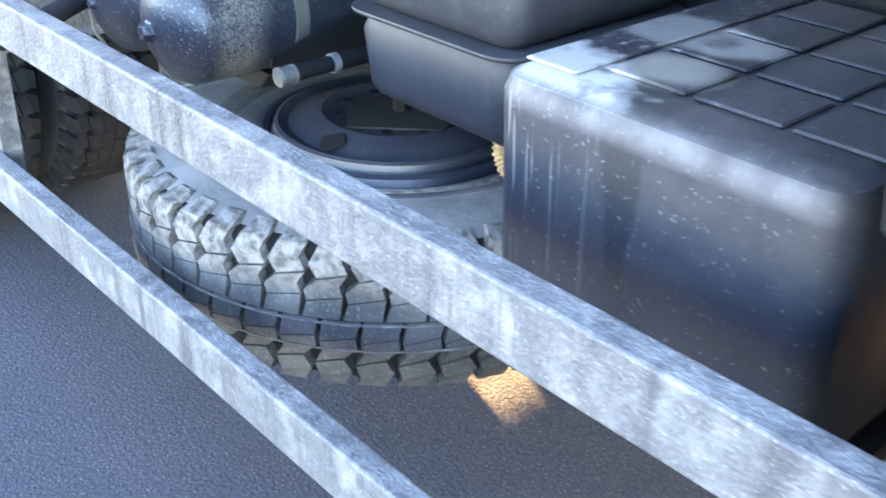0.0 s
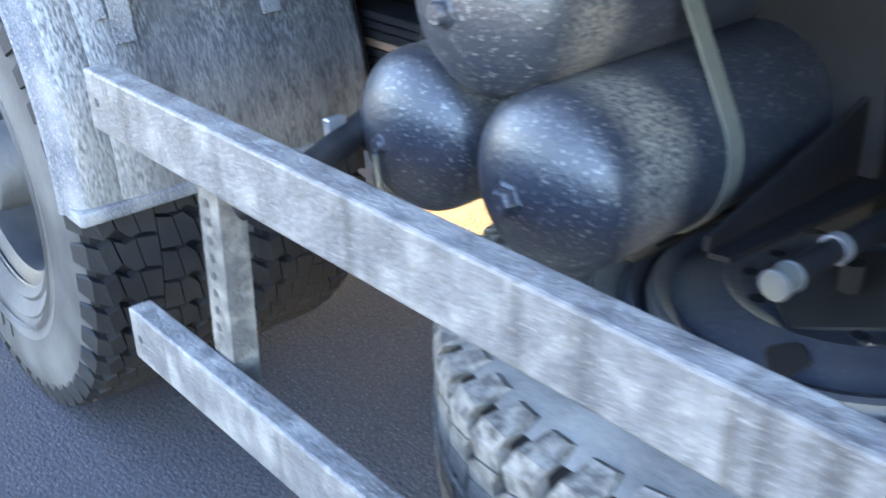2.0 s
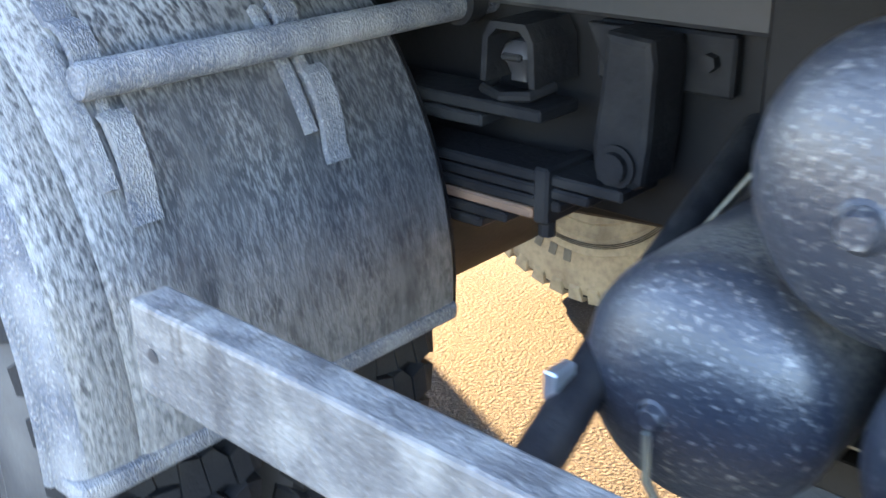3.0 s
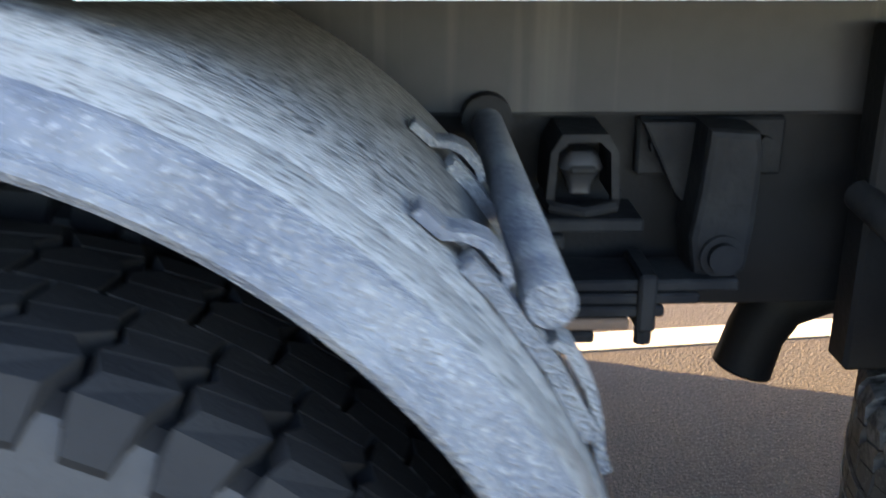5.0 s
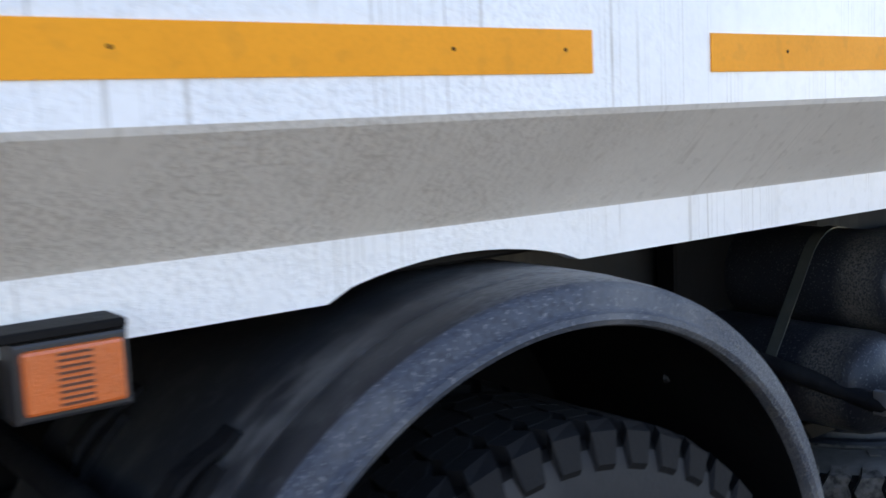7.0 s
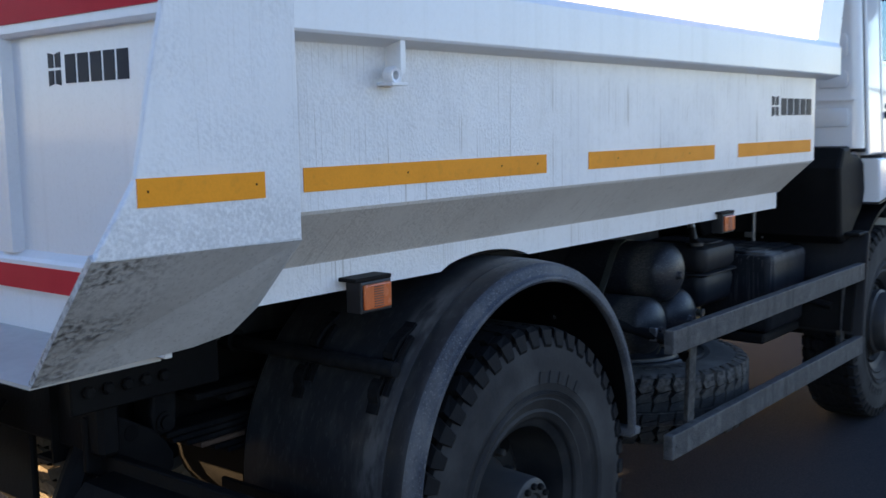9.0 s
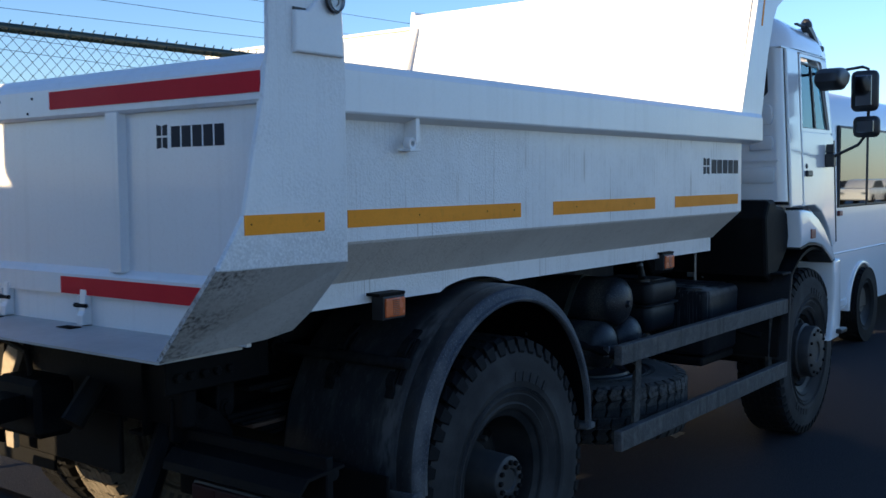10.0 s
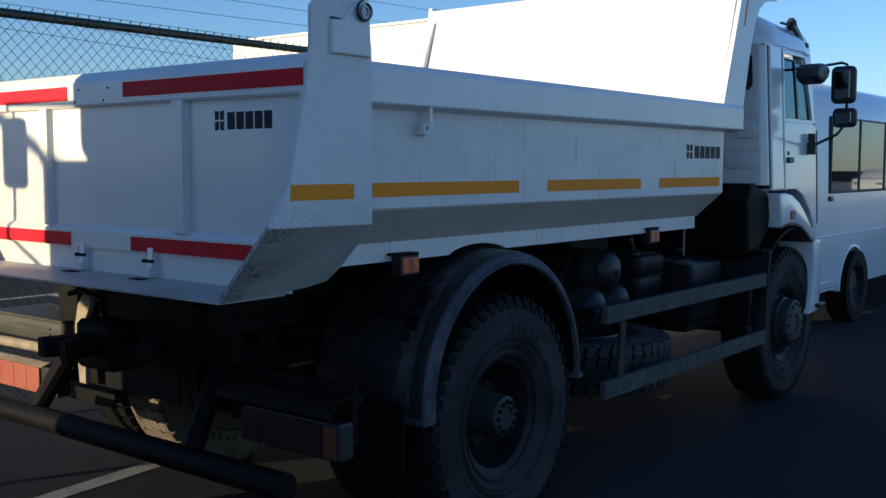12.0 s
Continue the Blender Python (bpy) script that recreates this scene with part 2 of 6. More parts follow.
RAIL = surface("dusty_galvanised_rail", (0.062, 0.062, 0.064), 0.6, grain=75, grain_amount=0.65, stain=24, stain_amount=0.8, stain_colour=(0.130, 0.127, 0.121), bump=0.7, bump_scale=170,
               streaks=0.9, streak_colour=(0.024, 0.024, 0.026), speck=0.6, speck_scale=240, speck_colour=(0.155, 0.150, 0.142), drips=0.8, spec=0.25)
POST = surface("muddy_perforated_post", (0.050, 0.049, 0.048), 0.8, grain=80, grain_amount=0.7, stain=30, stain_amount=0.8, stain_colour=(0.125, 0.118, 0.105), bump=0.9, bump_scale=130, spec=0.2)
PLASTIC = surface("dusty_black_plastic", (0.014, 0.015, 0.0185), 0.52, grain=50, grain_amount=0.3, stain=3, stain_amount=0.6, stain_colour=(0.030, 0.030, 0.032), bump=0.08, bump_scale=140,
                  streaks=0.15, streak_colour=(0.045, 0.045, 0.045), speck=0.07, speck_scale=130, speck_colour=(0.13, 0.13, 0.127), spec=0.22)
# dusty black plastic, raised to the grey it shows in the sun
BOX_PLASTIC = surface("sunlit_grey_box_plastic", (0.075, 0.075, 0.068), 0.6, grain=60, grain_amount=0.3, stain=6, stain_amount=0.5, stain_colour=(0.13, 0.122, 0.105), bump=0.2, bump_scale=140, spec=0.25)
FENDER = surface("dust_caked_fender_plastic", (0.047, 0.053, 0.068), 0.62, grain=210, grain_amount=0.9, stain=13, stain_amount=0.7, stain_colour=(0.172, 0.169, 0.163),
                 bump=0.6, bump_scale=230, relief=0.004, streaks=0.45, streak_colour=(0.045, 0.046, 0.052), speck=0.55, speck_scale=380, speck_colour=(0.20, 0.198, 0.195), stretch=(0.5, 1, 0.5), spec=0.3,
                 zone=(0.10, 0.60, 420, (0.165, 0.163, 0.159), 0.7))
FENDER_TOP = surface("smooth_dusty_fender_plastic", (0.018, 0.019, 0.022), 0.46, grain=90, grain_amount=0.3, stain=4, stain_amount=0.5, stain_colour=(0.04, 0.04, 0.039), bump=0.25, bump_scale=190,
                     streaks=0.4, streak_colour=(0.060, 0.059, 0.057), spec=0.28, stretch=(0.34, 1, 0.34), zone=(-0.06, 0.36, 210, (0.12, 0.119, 0.117), 0.6), speck=0.12, speck_scale=120, speck_colour=(0.16, 0.158, 0.155),
                     belts=[("z", 1.17, 0.19, 210, (0.20, 0.199, 0.195), 0.66, (-0.04, 0.22)), ("y", -1.165, 0.135, 230, (0.150, 0.149, 0.146), 0.8, (0.0, 0.22)), ("z", 0.70, 0.22, 60, (0.085, 0.084, 0.082), 0.6, (0.45, 0.62)), ("y", -1.085, 0.055, 45, (0.12, 0.119, 0.116), 0.55, (-0.06, -0.20))])
TANK = surface("dusty_black_enamel", (0.010, 0.0122, 0.0175), 0.40, grain=40, grain_amount=0.2, stain=5, stain_amount=0.3, stain_colour=(0.040, 0.040, 0.041), bump=0.3, bump_scale=150, spec=0.34,
               speck=0.42, speck_scale=200, speck_colour=(0.145, 0.142, 0.136), belts=[("y", -0.890, 0.060, 210, (0.110, 0.100, 0.084), 0.8, None)])
BLACK = surface("black_chassis_paint", (0.0062, 0.0062, 0.0068), 0.6, grain=40, grain_amount=0.4, stain=5, stain_amount=0.6, stain_colour=(0.015, 0.014, 0.013), bump=0.25, bump_scale=90, spec=0.10)
CASTING = surface("dusty_black_casting", (0.008, 0.0083, 0.0095), 0.65, grain=60, grain_amount=0.5, stain=14, stain_amount=0.7, stain_colour=(0.024, 0.0235, 0.0225), bump=0.5, bump_scale=70, spec=0.10)
SUBFRAME = surface("dusty_dark_subframe_paint", (0.019, 0.0195, 0.0215), 0.5, grain=30, grain_amount=0.2, stain=2.0, stain_amount=0.4, stain_colour=(0.028, 0.0277, 0.027), bump=0.08, bump_scale=60, streaks=0.6, streak_colour=(0.050, 0.049, 0.047), spec=0.2)
# tan stands in for a sunbeam falling on the dark hose
HOSE = surface("sun_tinted_hose", (0.27, 0.19, 0.095), 0.5, grain=90, grain_amount=0.3, stain=20, stain_amount=0.4, stain_colour=(0.12, 0.10, 0.08), bump=0.2, bump_scale=120)
# mud colour lifted to carry the sunlight on the left rear steel
DRIED_MUD = surface("lit_mud_steel", (0.38, 0.32, 0.24), 0.85, grain=50, grain_amount=0.4, stain=9, stain_amount=0.5, stain_colour=(0.10, 0.085, 0.065), bump=0.5, bump_scale=90)
RUST = surface("rusty_spring_steel", (0.13, 0.075, 0.045), 0.75, grain=35, grain_amount=0.4, stain=8, stain_amount=0.5, stain_colour=(0.05, 0.04, 0.035), bump=0.4, bump_scale=80)
RUBBER = surface("dusty_tyre_rubber", (0.0068, 0.0070, 0.0080), 0.75, grain=60, grain_amount=0.3, stain=6, stain_amount=0.6, stain_colour=(0.017, 0.0167, 0.0163), bump=0.25, bump_scale=150, spec=0.16)
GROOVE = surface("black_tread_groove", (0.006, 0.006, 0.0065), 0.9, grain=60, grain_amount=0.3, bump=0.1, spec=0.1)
RUBBER_SIDE = surface("dusty_sidewall_rubber", (0.021, 0.021, 0.022), 0.78, grain=60, grain_amount=0.3, stain=4.5, stain_amount=0.8, stain_colour=(0.066, 0.064, 0.061), bump=0.2, bump_scale=120, spec=0.25)
RUBBER_MUD_SIDE = surface("mud_caked_sidewall", (0.075, 0.074, 0.071), 0.85, grain=45, grain_amount=0.4, stain=4.5, stain_amount=0.8, stain_colour=(0.185, 0.178, 0.166), bump=0.4, bump_scale=120, spec=0.2)
# besides mud, the pale upper band puts the lower tread's shade into colour
RUBBER_MUD = surface("mud_and_shade_tyre_rubber", (0.026, 0.026, 0.026), 0.85, grain=60, grain_amount=0.45, stain=7, stain_amount=0.6, stain_colour=(0.075, 0.071, 0.064), bump=0.5, bump_scale=130, spec=0.2,
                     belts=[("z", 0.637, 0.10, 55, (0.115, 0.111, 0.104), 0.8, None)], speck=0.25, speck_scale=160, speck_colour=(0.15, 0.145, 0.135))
# mud paler than on the spare, to carry the sun on this tyre
RUBBER_PALE = surface("sunlit_mud_caked_tyre", (0.19, 0.165, 0.13), 0.9, grain=50, grain_amount=0.5, stain=9, stain_amount=0.6, stain_colour=(0.08, 0.07, 0.055), bump=0.5, bump_scale=130, spec=0.15)
RIM_SPARE = surface("dusty_blue_black_rim", (0.014, 0.017, 0.024), 0.40, grain=50, grain_amount=0.3, stain=8, stain_amount=0.4, stain_colour=(0.045, 0.044, 0.043), bump=0.2, bump_scale=90, speck=0.12, speck_scale=110, speck_colour=(0.12, 0.12, 0.12), spec=0.4)
RIM = surface("dark_steel_rim", (0.014, 0.015, 0.017), 0.55, spec=0.2, grain=50, grain_amount=0.3, stain=6, stain_amount=0.5, stain_colour=(0.055, 0.052, 0.048), bump=0.15, bump_scale=90)
HUB = surface("cast_hub_grey", (0.040, 0.040, 0.041), 0.6, metal=0.3, grain=60, grain_amount=0.3, stain=9, stain_amount=0.5, stain_colour=(0.085, 0.08, 0.075), bump=0.3)
CARRIER = surface("brownish_carrier_steel", (0.014, 0.013, 0.0125), 0.7, grain=50, grain_amount=0.4, stain=7, stain_amount=0.6, stain_colour=(0.030, 0.026, 0.022), bump=0.2, bump_scale=90, spec=0.15)
ZINC = surface("bright_zinc_steel", (0.32, 0.33, 0.34), 0.40, metal=0.85, grain=80, grain_amount=0.2, stain=14, stain_amount=0.3, stain_colour=(0.25, 0.23, 0.2), bump=0.15)
STRAP = surface("dull_steel_strap", (0.09, 0.094, 0.082), 0.5, metal=0.4, grain=60, grain_amount=0.25, stain=7, stain_amount=0.4, bump=0.15)
DIM_AMBER = surface("dim_amber_lens", (0.10, 0.026, 0.008), 0.45, grain=200, grain_amount=0.2, stain=10, stain_amount=0.15, bump=0.2, bump_scale=400)
AMBER_TAPE = surface("amber_reflective_tape", (0.90, 0.33, 0.012), 0.55, grain=180, grain_amount=0.12, stain=9, stain_amount=0.25, stain_colour=(0.62, 0.22, 0.015), bump=0.06, bump_scale=300, spec=0.15, speck=0.12, speck_scale=30, speck_colour=(0.3, 0.16, 0.03))
RED_TAPE = surface("red_reflective_tape", (0.56, 0.012, 0.025), 0.55, grain=180, grain_amount=0.1, stain=6, stain_amount=0.15, bump=0.05, bump_scale=300, spec=0.15)
AMBER = surface("amber_lens", (0.62, 0.135, 0.03), 0.25, grain=200, grain_amount=0.2, stain=10, stain_amount=0.15, bump=0.2, bump_scale=400, coat=0.5)
RED = surface("red_lens", (0.15, 0.017, 0.014), 0.34, grain=200, grain_amount=0.2, stain=10, stain_amount=0.15, bump=0.2, bump_scale=400, coat=0.5)
# one lens colour in two copies: darkened for shade, then brightened for sun
RED_SHADED = surface("shaded_red_lens", (0.030, 0.009, 0.009), 0.6, grain=120, grain_amount=0.3, stain=9, stain_amount=0.5, stain_colour=(0.03, 0.022, 0.02), bump=0.2, bump_scale=300, spec=0.2)
RED_SUNLIT = surface("sunlit_red_lens", (0.36, 0.10, 0.065), 0.5, grain=120, grain_amount=0.2, stain=9, stain_amount=0.4, stain_colour=(0.30, 0.16, 0.11), bump=0.2, bump_scale=300, spec=0.3)
DARK_MARK = surface("dark_logo_vinyl", (0.022, 0.026, 0.035), 0.5, spec=0.15, grain=150, grain_amount=0.1, stain=8, stain_amount=0.1, bump=0.0)
SEAL = surface("black_rubber_seal", (0.018, 0.018, 0.02), 0.5, grain=80, grain_amount=0.2, bump=0.05)
SHELL = surface("black_mirror_shell", (0.020, 0.021, 0.023), 0.4, grain=120, grain_amount=0.2, bump=0.1, bump_scale=400)
MIRROR = surface("mirror_glass", (0.26, 0.27, 0.29), 0.06, metal=1.0, grain_amount=0.0, stain_amount=0.0, bump=0.0)
SPOUT = surface("scuffed_spout_paint", (0.50, 0.48, 0.45), 0.55, grain=35, grain_amount=0.15, stain=4.0, stain_amount=0.5, stain_colour=(0.36, 0.34, 0.31), bump=0.12, bump_scale=60, speck=0.12, speck_scale=40, speck_colour=(0.30, 0.27, 0.24))
GLASS = clear_glass("side_window_glass", (0.80, 0.86, 0.86))
BUS_GLASS = clear_glass("tinted_bus_glass", (0.06, 0.07, 0.075), 0.02, (0.80, 0.90, 1.0))
GREEN = surface("green_fence_coating", (0.010, 0.028, 0.022), 0.5, grain=60, grain_amount=0.2, stain=5, stain_amount=0.2, bump=0.05)
ASPHALT = surface("asphalt", (0.0325, 0.0332, 0.0390), 1.0, grain=90, grain_amount=0.75, stain=1.1, stain_amount=0.35, stain_colour=(0.038, 0.038, 0.040), bump=1.0, bump_scale=110, speck=0.60, speck_scale=165, speck_colour=(0.105, 0.107, 0.112), spec=0.045, relief=0.007)
LORRY = surface("dark_blue_lorry_paint", (0.035, 0.045, 0.075), 0.35, grain=60, grain_amount=0.05, stain=1.5, stain_amount=0.2, stain_colour=(0.06, 0.062, 0.07), bump=0.02, bump_scale=10, coat=0.4)
LINE = surface("worn_white_road_paint", (0.30, 0.30, 0.29), 0.8, grain=90, grain_amount=0.55, stain=9, stain_amount=0.6, stain_colour=(0.13, 0.13, 0.125), bump=0.5, bump_scale=190, spec=0.15)
CLOTH = surface("dark_seat_cloth", (0.05, 0.05, 0.055), 0.9, grain=90, grain_amount=0.3, bump=0.2)
CONCRETE = surface("pale_concrete", (0.37, 0.365, 0.355), 0.85, grain=40, grain_amount=0.25, stain=1.5, stain_amount=0.3, bump=0.3)


# ---------------------------------------------------------------- mesh tools
def part(name, bm, material, parent=None, label="", smooth=False, materials=None):
    me = bpy.data.meshes.new(name)
    bm.normal_update()
    bm.to_mesh(me)
    bm.free()
    for m in (materials or [material]):
        me.materials.append(m)
    if smooth:
        for p in me.polygons:
            p.use_smooth = True
        me.set_sharp_from_angle(angle=radians(35))
    ob = new(name, me)
    if parent is not None:
        ob.parent = parent
    if label:
        ob["label"] = label
    return ob


def thing(name, label, category, group="", kind="", at=(0, 0, 0)):
    ob = new(name)
    ob.location = at
    return tagged(ob, label, category, group, kind)


def add_box(bm, x0, x1, y0, y1, z0, z1, bevel=0.004, seg=1, turn=None):
    lo = (min(x0, x1), min(y0, y1), min(z0, z1))
    hi = (max(x0, x1), max(y0, y1), max(z0, z1))
    v = [bm.verts.new((a, b, c)) for a in (lo[0], hi[0]) for b in (lo[1], hi[1]) for c in (lo[2], hi[2])]
    fs = [bm.faces.new([v[i] for i in q]) for q in ((0, 1, 3, 2), (4, 6, 7, 5), (0, 4, 5, 1), (2, 3, 7, 6), (0, 2, 6, 4), (1, 5, 7, 3))]
    if turn is not None:
        bmesh.ops.transform(bm, matrix=turn, verts=v)
    if bevel:
        es = list({e for f in fs for e in f.edges})
        bmesh.ops.bevel(bm, geom=es, offset=bevel, segments=seg, affect="EDGES", profile=0.5)
    return v


def box(*a, **k):
    bm = bmesh.new()
    add_box(bm, *a, **k)
    return bm


def add_prism(bm, pts, axis, a0, a1, bevel=0.0, seg=2):
    """A polygon pushed along an axis: pts are (y, z) for x, (x, z) for y, (x, y) for z."""
    def at(p, a):
        return {"x": (a, p[0], p[1]), "y": (p[0], a, p[1]), "z": (p[0], p[1], a)}[axis]
    lo = [bm.verts.new(at(p, a0)) for p in pts]
    hi = [bm.verts.new(at(p, a1)) for p in pts]
    n = len(pts)
    fs = [bm.faces.new(lo), bm.faces.new(hi[::-1])]
    fs += [bm.faces.new((lo[i], hi[i], hi[(i + 1) % n], lo[(i + 1) % n])) for i in range(n)]
    bmesh.ops.recalc_face_normals(bm, faces=fs)
    if bevel:
        es = [e for f in fs[:2] for e in f.edges] + [lo[i].link_edges[0] for i in range(0)]
        bmesh.ops.bevel(bm, geom=list(set(es)), offset=bevel, segments=seg, affect="EDGES", profile=0.5)
    return lo + hi


def prism(*a, **k):
    bm = bmesh.new()
    add_prism(bm, *a, **k)
    return bm


def add_tube(bm, pts, r, n=12, caps=True):
    pts = [Vector(p) for p in pts]
    rings = []
    up = None
    for i, p in enumerate(pts):
        d = (pts[min(i + 1, len(pts) - 1)] - pts[max(i - 1, 0)]).normalized()
        if up is None:
            up = d.orthogonal().normalized()
        else:
            up = (up - d * up.dot(d)).normalized()
        w = d.cross(up)
        rr = r[i] if isinstance(r, (list, tuple)) else r
        rings.append([bm.verts.new(p + rr * (up * math.cos(2 * math.pi * k / n) + w * math.sin(2 * math.pi * k / n))) for k in range(n)])
    for a, b in zip(rings, rings[1:]):
        for k in range(n):
            bm.faces.new((a[k], a[(k + 1) % n], b[(k + 1) % n], b[k]))
    if caps:
        bm.faces.new(rings[0][::-1])
        bm.faces.new(rings[-1])


def tube(pts, r, n=12):
    bm = bmesh.new()
    add_tube(bm, pts, r, n)
    bmesh.ops.recalc_face_normals(bm, faces=bm.faces)
    return bm


def lathe(profile, n=48, close=True, bm=None):
    """Turns (radius, y) round the y axis."""
    bm = bm or bmesh.new()
    rings = []
    for r, y in profile:
        if r < 1e-5:
            rings.append([bm.verts.new((0, y, 0))])
        else:
            rings.append([bm.verts.new((r * math.cos(2 * math.pi * k / n), y, r * math.sin(2 * math.pi * k / n))) for k in range(n)])
    for a, b in zip(rings, rings[1:]):
        for k in range(n):
            q = [a[k % len(a)], a[(k + 1) % len(a)], b[(k + 1) % len(b)], b[k % len(b)]]
            q = [w for i, w in enumerate(q) if w not in q[:i]]
            if len(q) > 2:
                bm.faces.new(q)
    bmesh.ops.recalc_face_normals(bm, faces=bm.faces)
    return bm


def arc(cx, cz, r, a0, a1, n):
    return [(cx + r * math.cos(radians(a0 + (a1 - a0) * i / n)), cz + r * math.sin(radians(a0 + (a1 - a0) * i / n))) for i in range(n + 1)]


# ---------------------------------------------------------------- ground
bm = bmesh.new()
v = [bm.verts.new(p) for p in ((-400, -400, 0), (400, -400, 0), (400, 400, 0), (-400, 400, 0))]
bm.faces.new(v)
ground = tagged(part("ground", bm, ASPHALT), "grey asphalt yard, coarse grains, in shade", "asphalt", kind="structure")
for i, (x0, x1, y0, y1) in enumerate(( (-8, 16, 8.0, 8.12), (-8, 16, 12.5, 12.62), (-8, 16, 17.0, 17.12))):
    tagged(part("parking_line", box(x0, x1, y0, y1, -0.002, 0.004, bevel=0.0), LINE), "worn white painted parking line on asphalt", "line", "parking lines", "structure")
for i in range(5):
    x = -3.0 + 3.2 * i
    tagged(part("parking_line", box(x, x + 0.12, 5.0, 7.98, -0.002, 0.004, bevel=0.0), LINE), "worn white painted parking line on asphalt", "line", "parking lines", "structure")

tagged(part("parking_line", box(-2.6, 9.0, -0.12, 0.0, -0.002, 0.004, bevel=0.0, turn=Matrix.Translation((0, 0.99, 0)) @ Matrix.Rotation(radians(6.3), 4, "Z")), LINE), "worn white painted parking line on asphalt", "line", "parking lines", "structure")

# unseen slab, added to bounce light onto the truck's right side
tagged(part("pavement", box(-30, 110, -70, -8.6, -0.05, 0.012, bevel=0.0), CONCRETE), "unseen pale concrete slab added to bounce sunlight, mirrored in the bus", "pavement", kind="structure")

# ---------------------------------------------------------------- dump truck
truck = thing("dump_truck", "white two-axle dump truck with dusty black chassis on asphalt", "truck")
YO, YS, YK = 1.250, 1.194, 1.056        # post face, side panel, skirt: metres from the middle
AX, FX, RT = 0.13, 3.58, 0.53           # rear axle, front axle, tyre radius

# side walls: flat panel with a chamfered foot
for side in (-1, 1):
    s = [(side * y, z) for y, z in ((YS, 1.845), (YS, 1.458), (YS - 0.004, 1.450), (YK + 0.003, 1.322), (YK, 1.318))]
    pts = s + [(side * y, z) for y, z in ((YK - 0.012, 1.318), (YS - 0.014, 1.46), (YS - 0.012, 1.845))]
    bm = prism(pts, "x", -0.80, 2.30)
    bm.normal_update()
    # down-facing faces take the bounce-tinted paint
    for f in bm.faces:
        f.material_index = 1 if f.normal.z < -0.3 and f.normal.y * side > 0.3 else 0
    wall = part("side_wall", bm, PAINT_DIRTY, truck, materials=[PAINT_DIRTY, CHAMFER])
    # top rim: box section with a slanting underside
    pts = [(side * y, z) for y, z in ((1.185, 1.815), (1.247, 1.832), (1.250, 1.838), (1.250, 1.955), (1.236, 1.978), (1.19, 1.985), (1.150, 1.978), (1.150, 1.83))]
    rim = part("top_rim", prism(pts, "x", -0.80, 2.50), PAINT, truck)
    # skirt under the body, cut out over the wheel
    top = [(-0.76, 1.322), (2.268, 1.322), (2.268, 1.247), (0.305, 1.247)]
    cut = [(0.305 - 0.42 * i / 12, 1.247 + 0.034 * math.sin(math.pi * min(1, i / 12)) ** 0.75) for i in range(1, 12)]
    pts = top + cut + [(-0.115, 1.243), (-0.76, 1.243)]
    part("skirt", prism(pts, "y", side * YK, side * (YK - 0.03)), PAINT_DIRTY, truck)
    # rear post plate, standing proud of the side
    pts = [(-0.797, 1.407), (-0.797, 2.03), (-0.812, 2.05), (-0.820, 2.165), (-0.835, 2.180), (-0.90, 2.178), (-1.075, 2.150), (-1.090, 2.135),
           (-1.093, 1.99), (-1.116, 1.850), (-1.150, 1.720), (-1.188, 1.550), (-1.281, 1.412), (-1.24, 1.410)]
    post = part("rear_post", prism(pts, "y", side * YO, side * (YO - 0.016), bevel=0.004), PAINT_WET, truck)
    part("post_return", box(-0.812, -0.800, side * (YO - 0.017), side * 1.196, 1.46, 2.02, bevel=0.0), PAINT, post)
    # hinge recess, pin and washer on top of the post
    pts = [(-1.004, 2.097), (-0.956, 2.101), (-0.946, 2.108), (-0.884, 2.166), (-0.868, 2.176), (-0.835, 2.179), (-0.824, 2.170), (-0.815, 2.03), (-0.815, 1.985), (-1.006, 1.985)]
    part("hinge_plate", prism(pts, "y", side * (YO + 0.014), side * (YO - 0.006), bevel=0.006), PAINT, post, "raised white hinge plate")
    # dark strip painted for the shade at the plate's overhanging top edge
    part("hinge_slot", box(-1.003, -0.956, side * (YO + 0.006), side * (YO - 0.002), 2.0985, 2.106, bevel=0.0), SEAL, post)
    bm = lathe([(0.0, 0), (0.012, 0), (0.014, 0.004), (0.026, 0.004), (0.028, 0.007), (0.028, 0.012)], 20)
    bmesh.ops.transform(bm, matrix=Matrix.Translation((-0.862, side * (YO + 0.026), 2.135)) @ Matrix.Scale(-side, 4, (0, 1, 0)) @ Matrix.Scale(-1, 4, (0, 1, 0)), verts=bm.verts)
    pin = part("hinge_pin", bm, ZINC, post, "worn steel hinge pin")
    part("pin_ring", tube([(-0.862 + 0.034 * math.cos(radians(q)), side * (YO + 0.024), 2.138 + 0.034 * math.sin(radians(q))) for q in range(100, 321, 20)], 0.004, 6), SEAL, pin, smooth=True)
    # slanting foot of the post down to the spout
    bm = bmesh.new()
    q = [(-1.283, side * YO, 1.415), (-0.797, side * YO, 1.407), (-0.757, side * (YK + 0.002), 1.318), (-0.762, side * (YK + 0.002), 1.242), (-0.838, side * (YK + 0.002), 1.196), (-0.93, side * (YK - 0.01), 1.180), (-1.265, side * 0.985, 1.150)]
    inner = [bm.verts.new((x + 0.004, y - side * 0.014, z + 0.010)) for x, y, z in q]
    outer = [bm.verts.new(p) for p in q]
    n = len(q)
    for ring in (outer, inner):
        for tri in ((0, 1, 6), (1, 2, 3), (1, 3, 4), (1, 4, 5), (1, 5, 6)):
            bm.faces.new([ring[i] for i in tri])
    for i in range(n):
        bm.faces.new((outer[i], outer[(i + 1) % n], inner[(i + 1) % n], inner[i]))
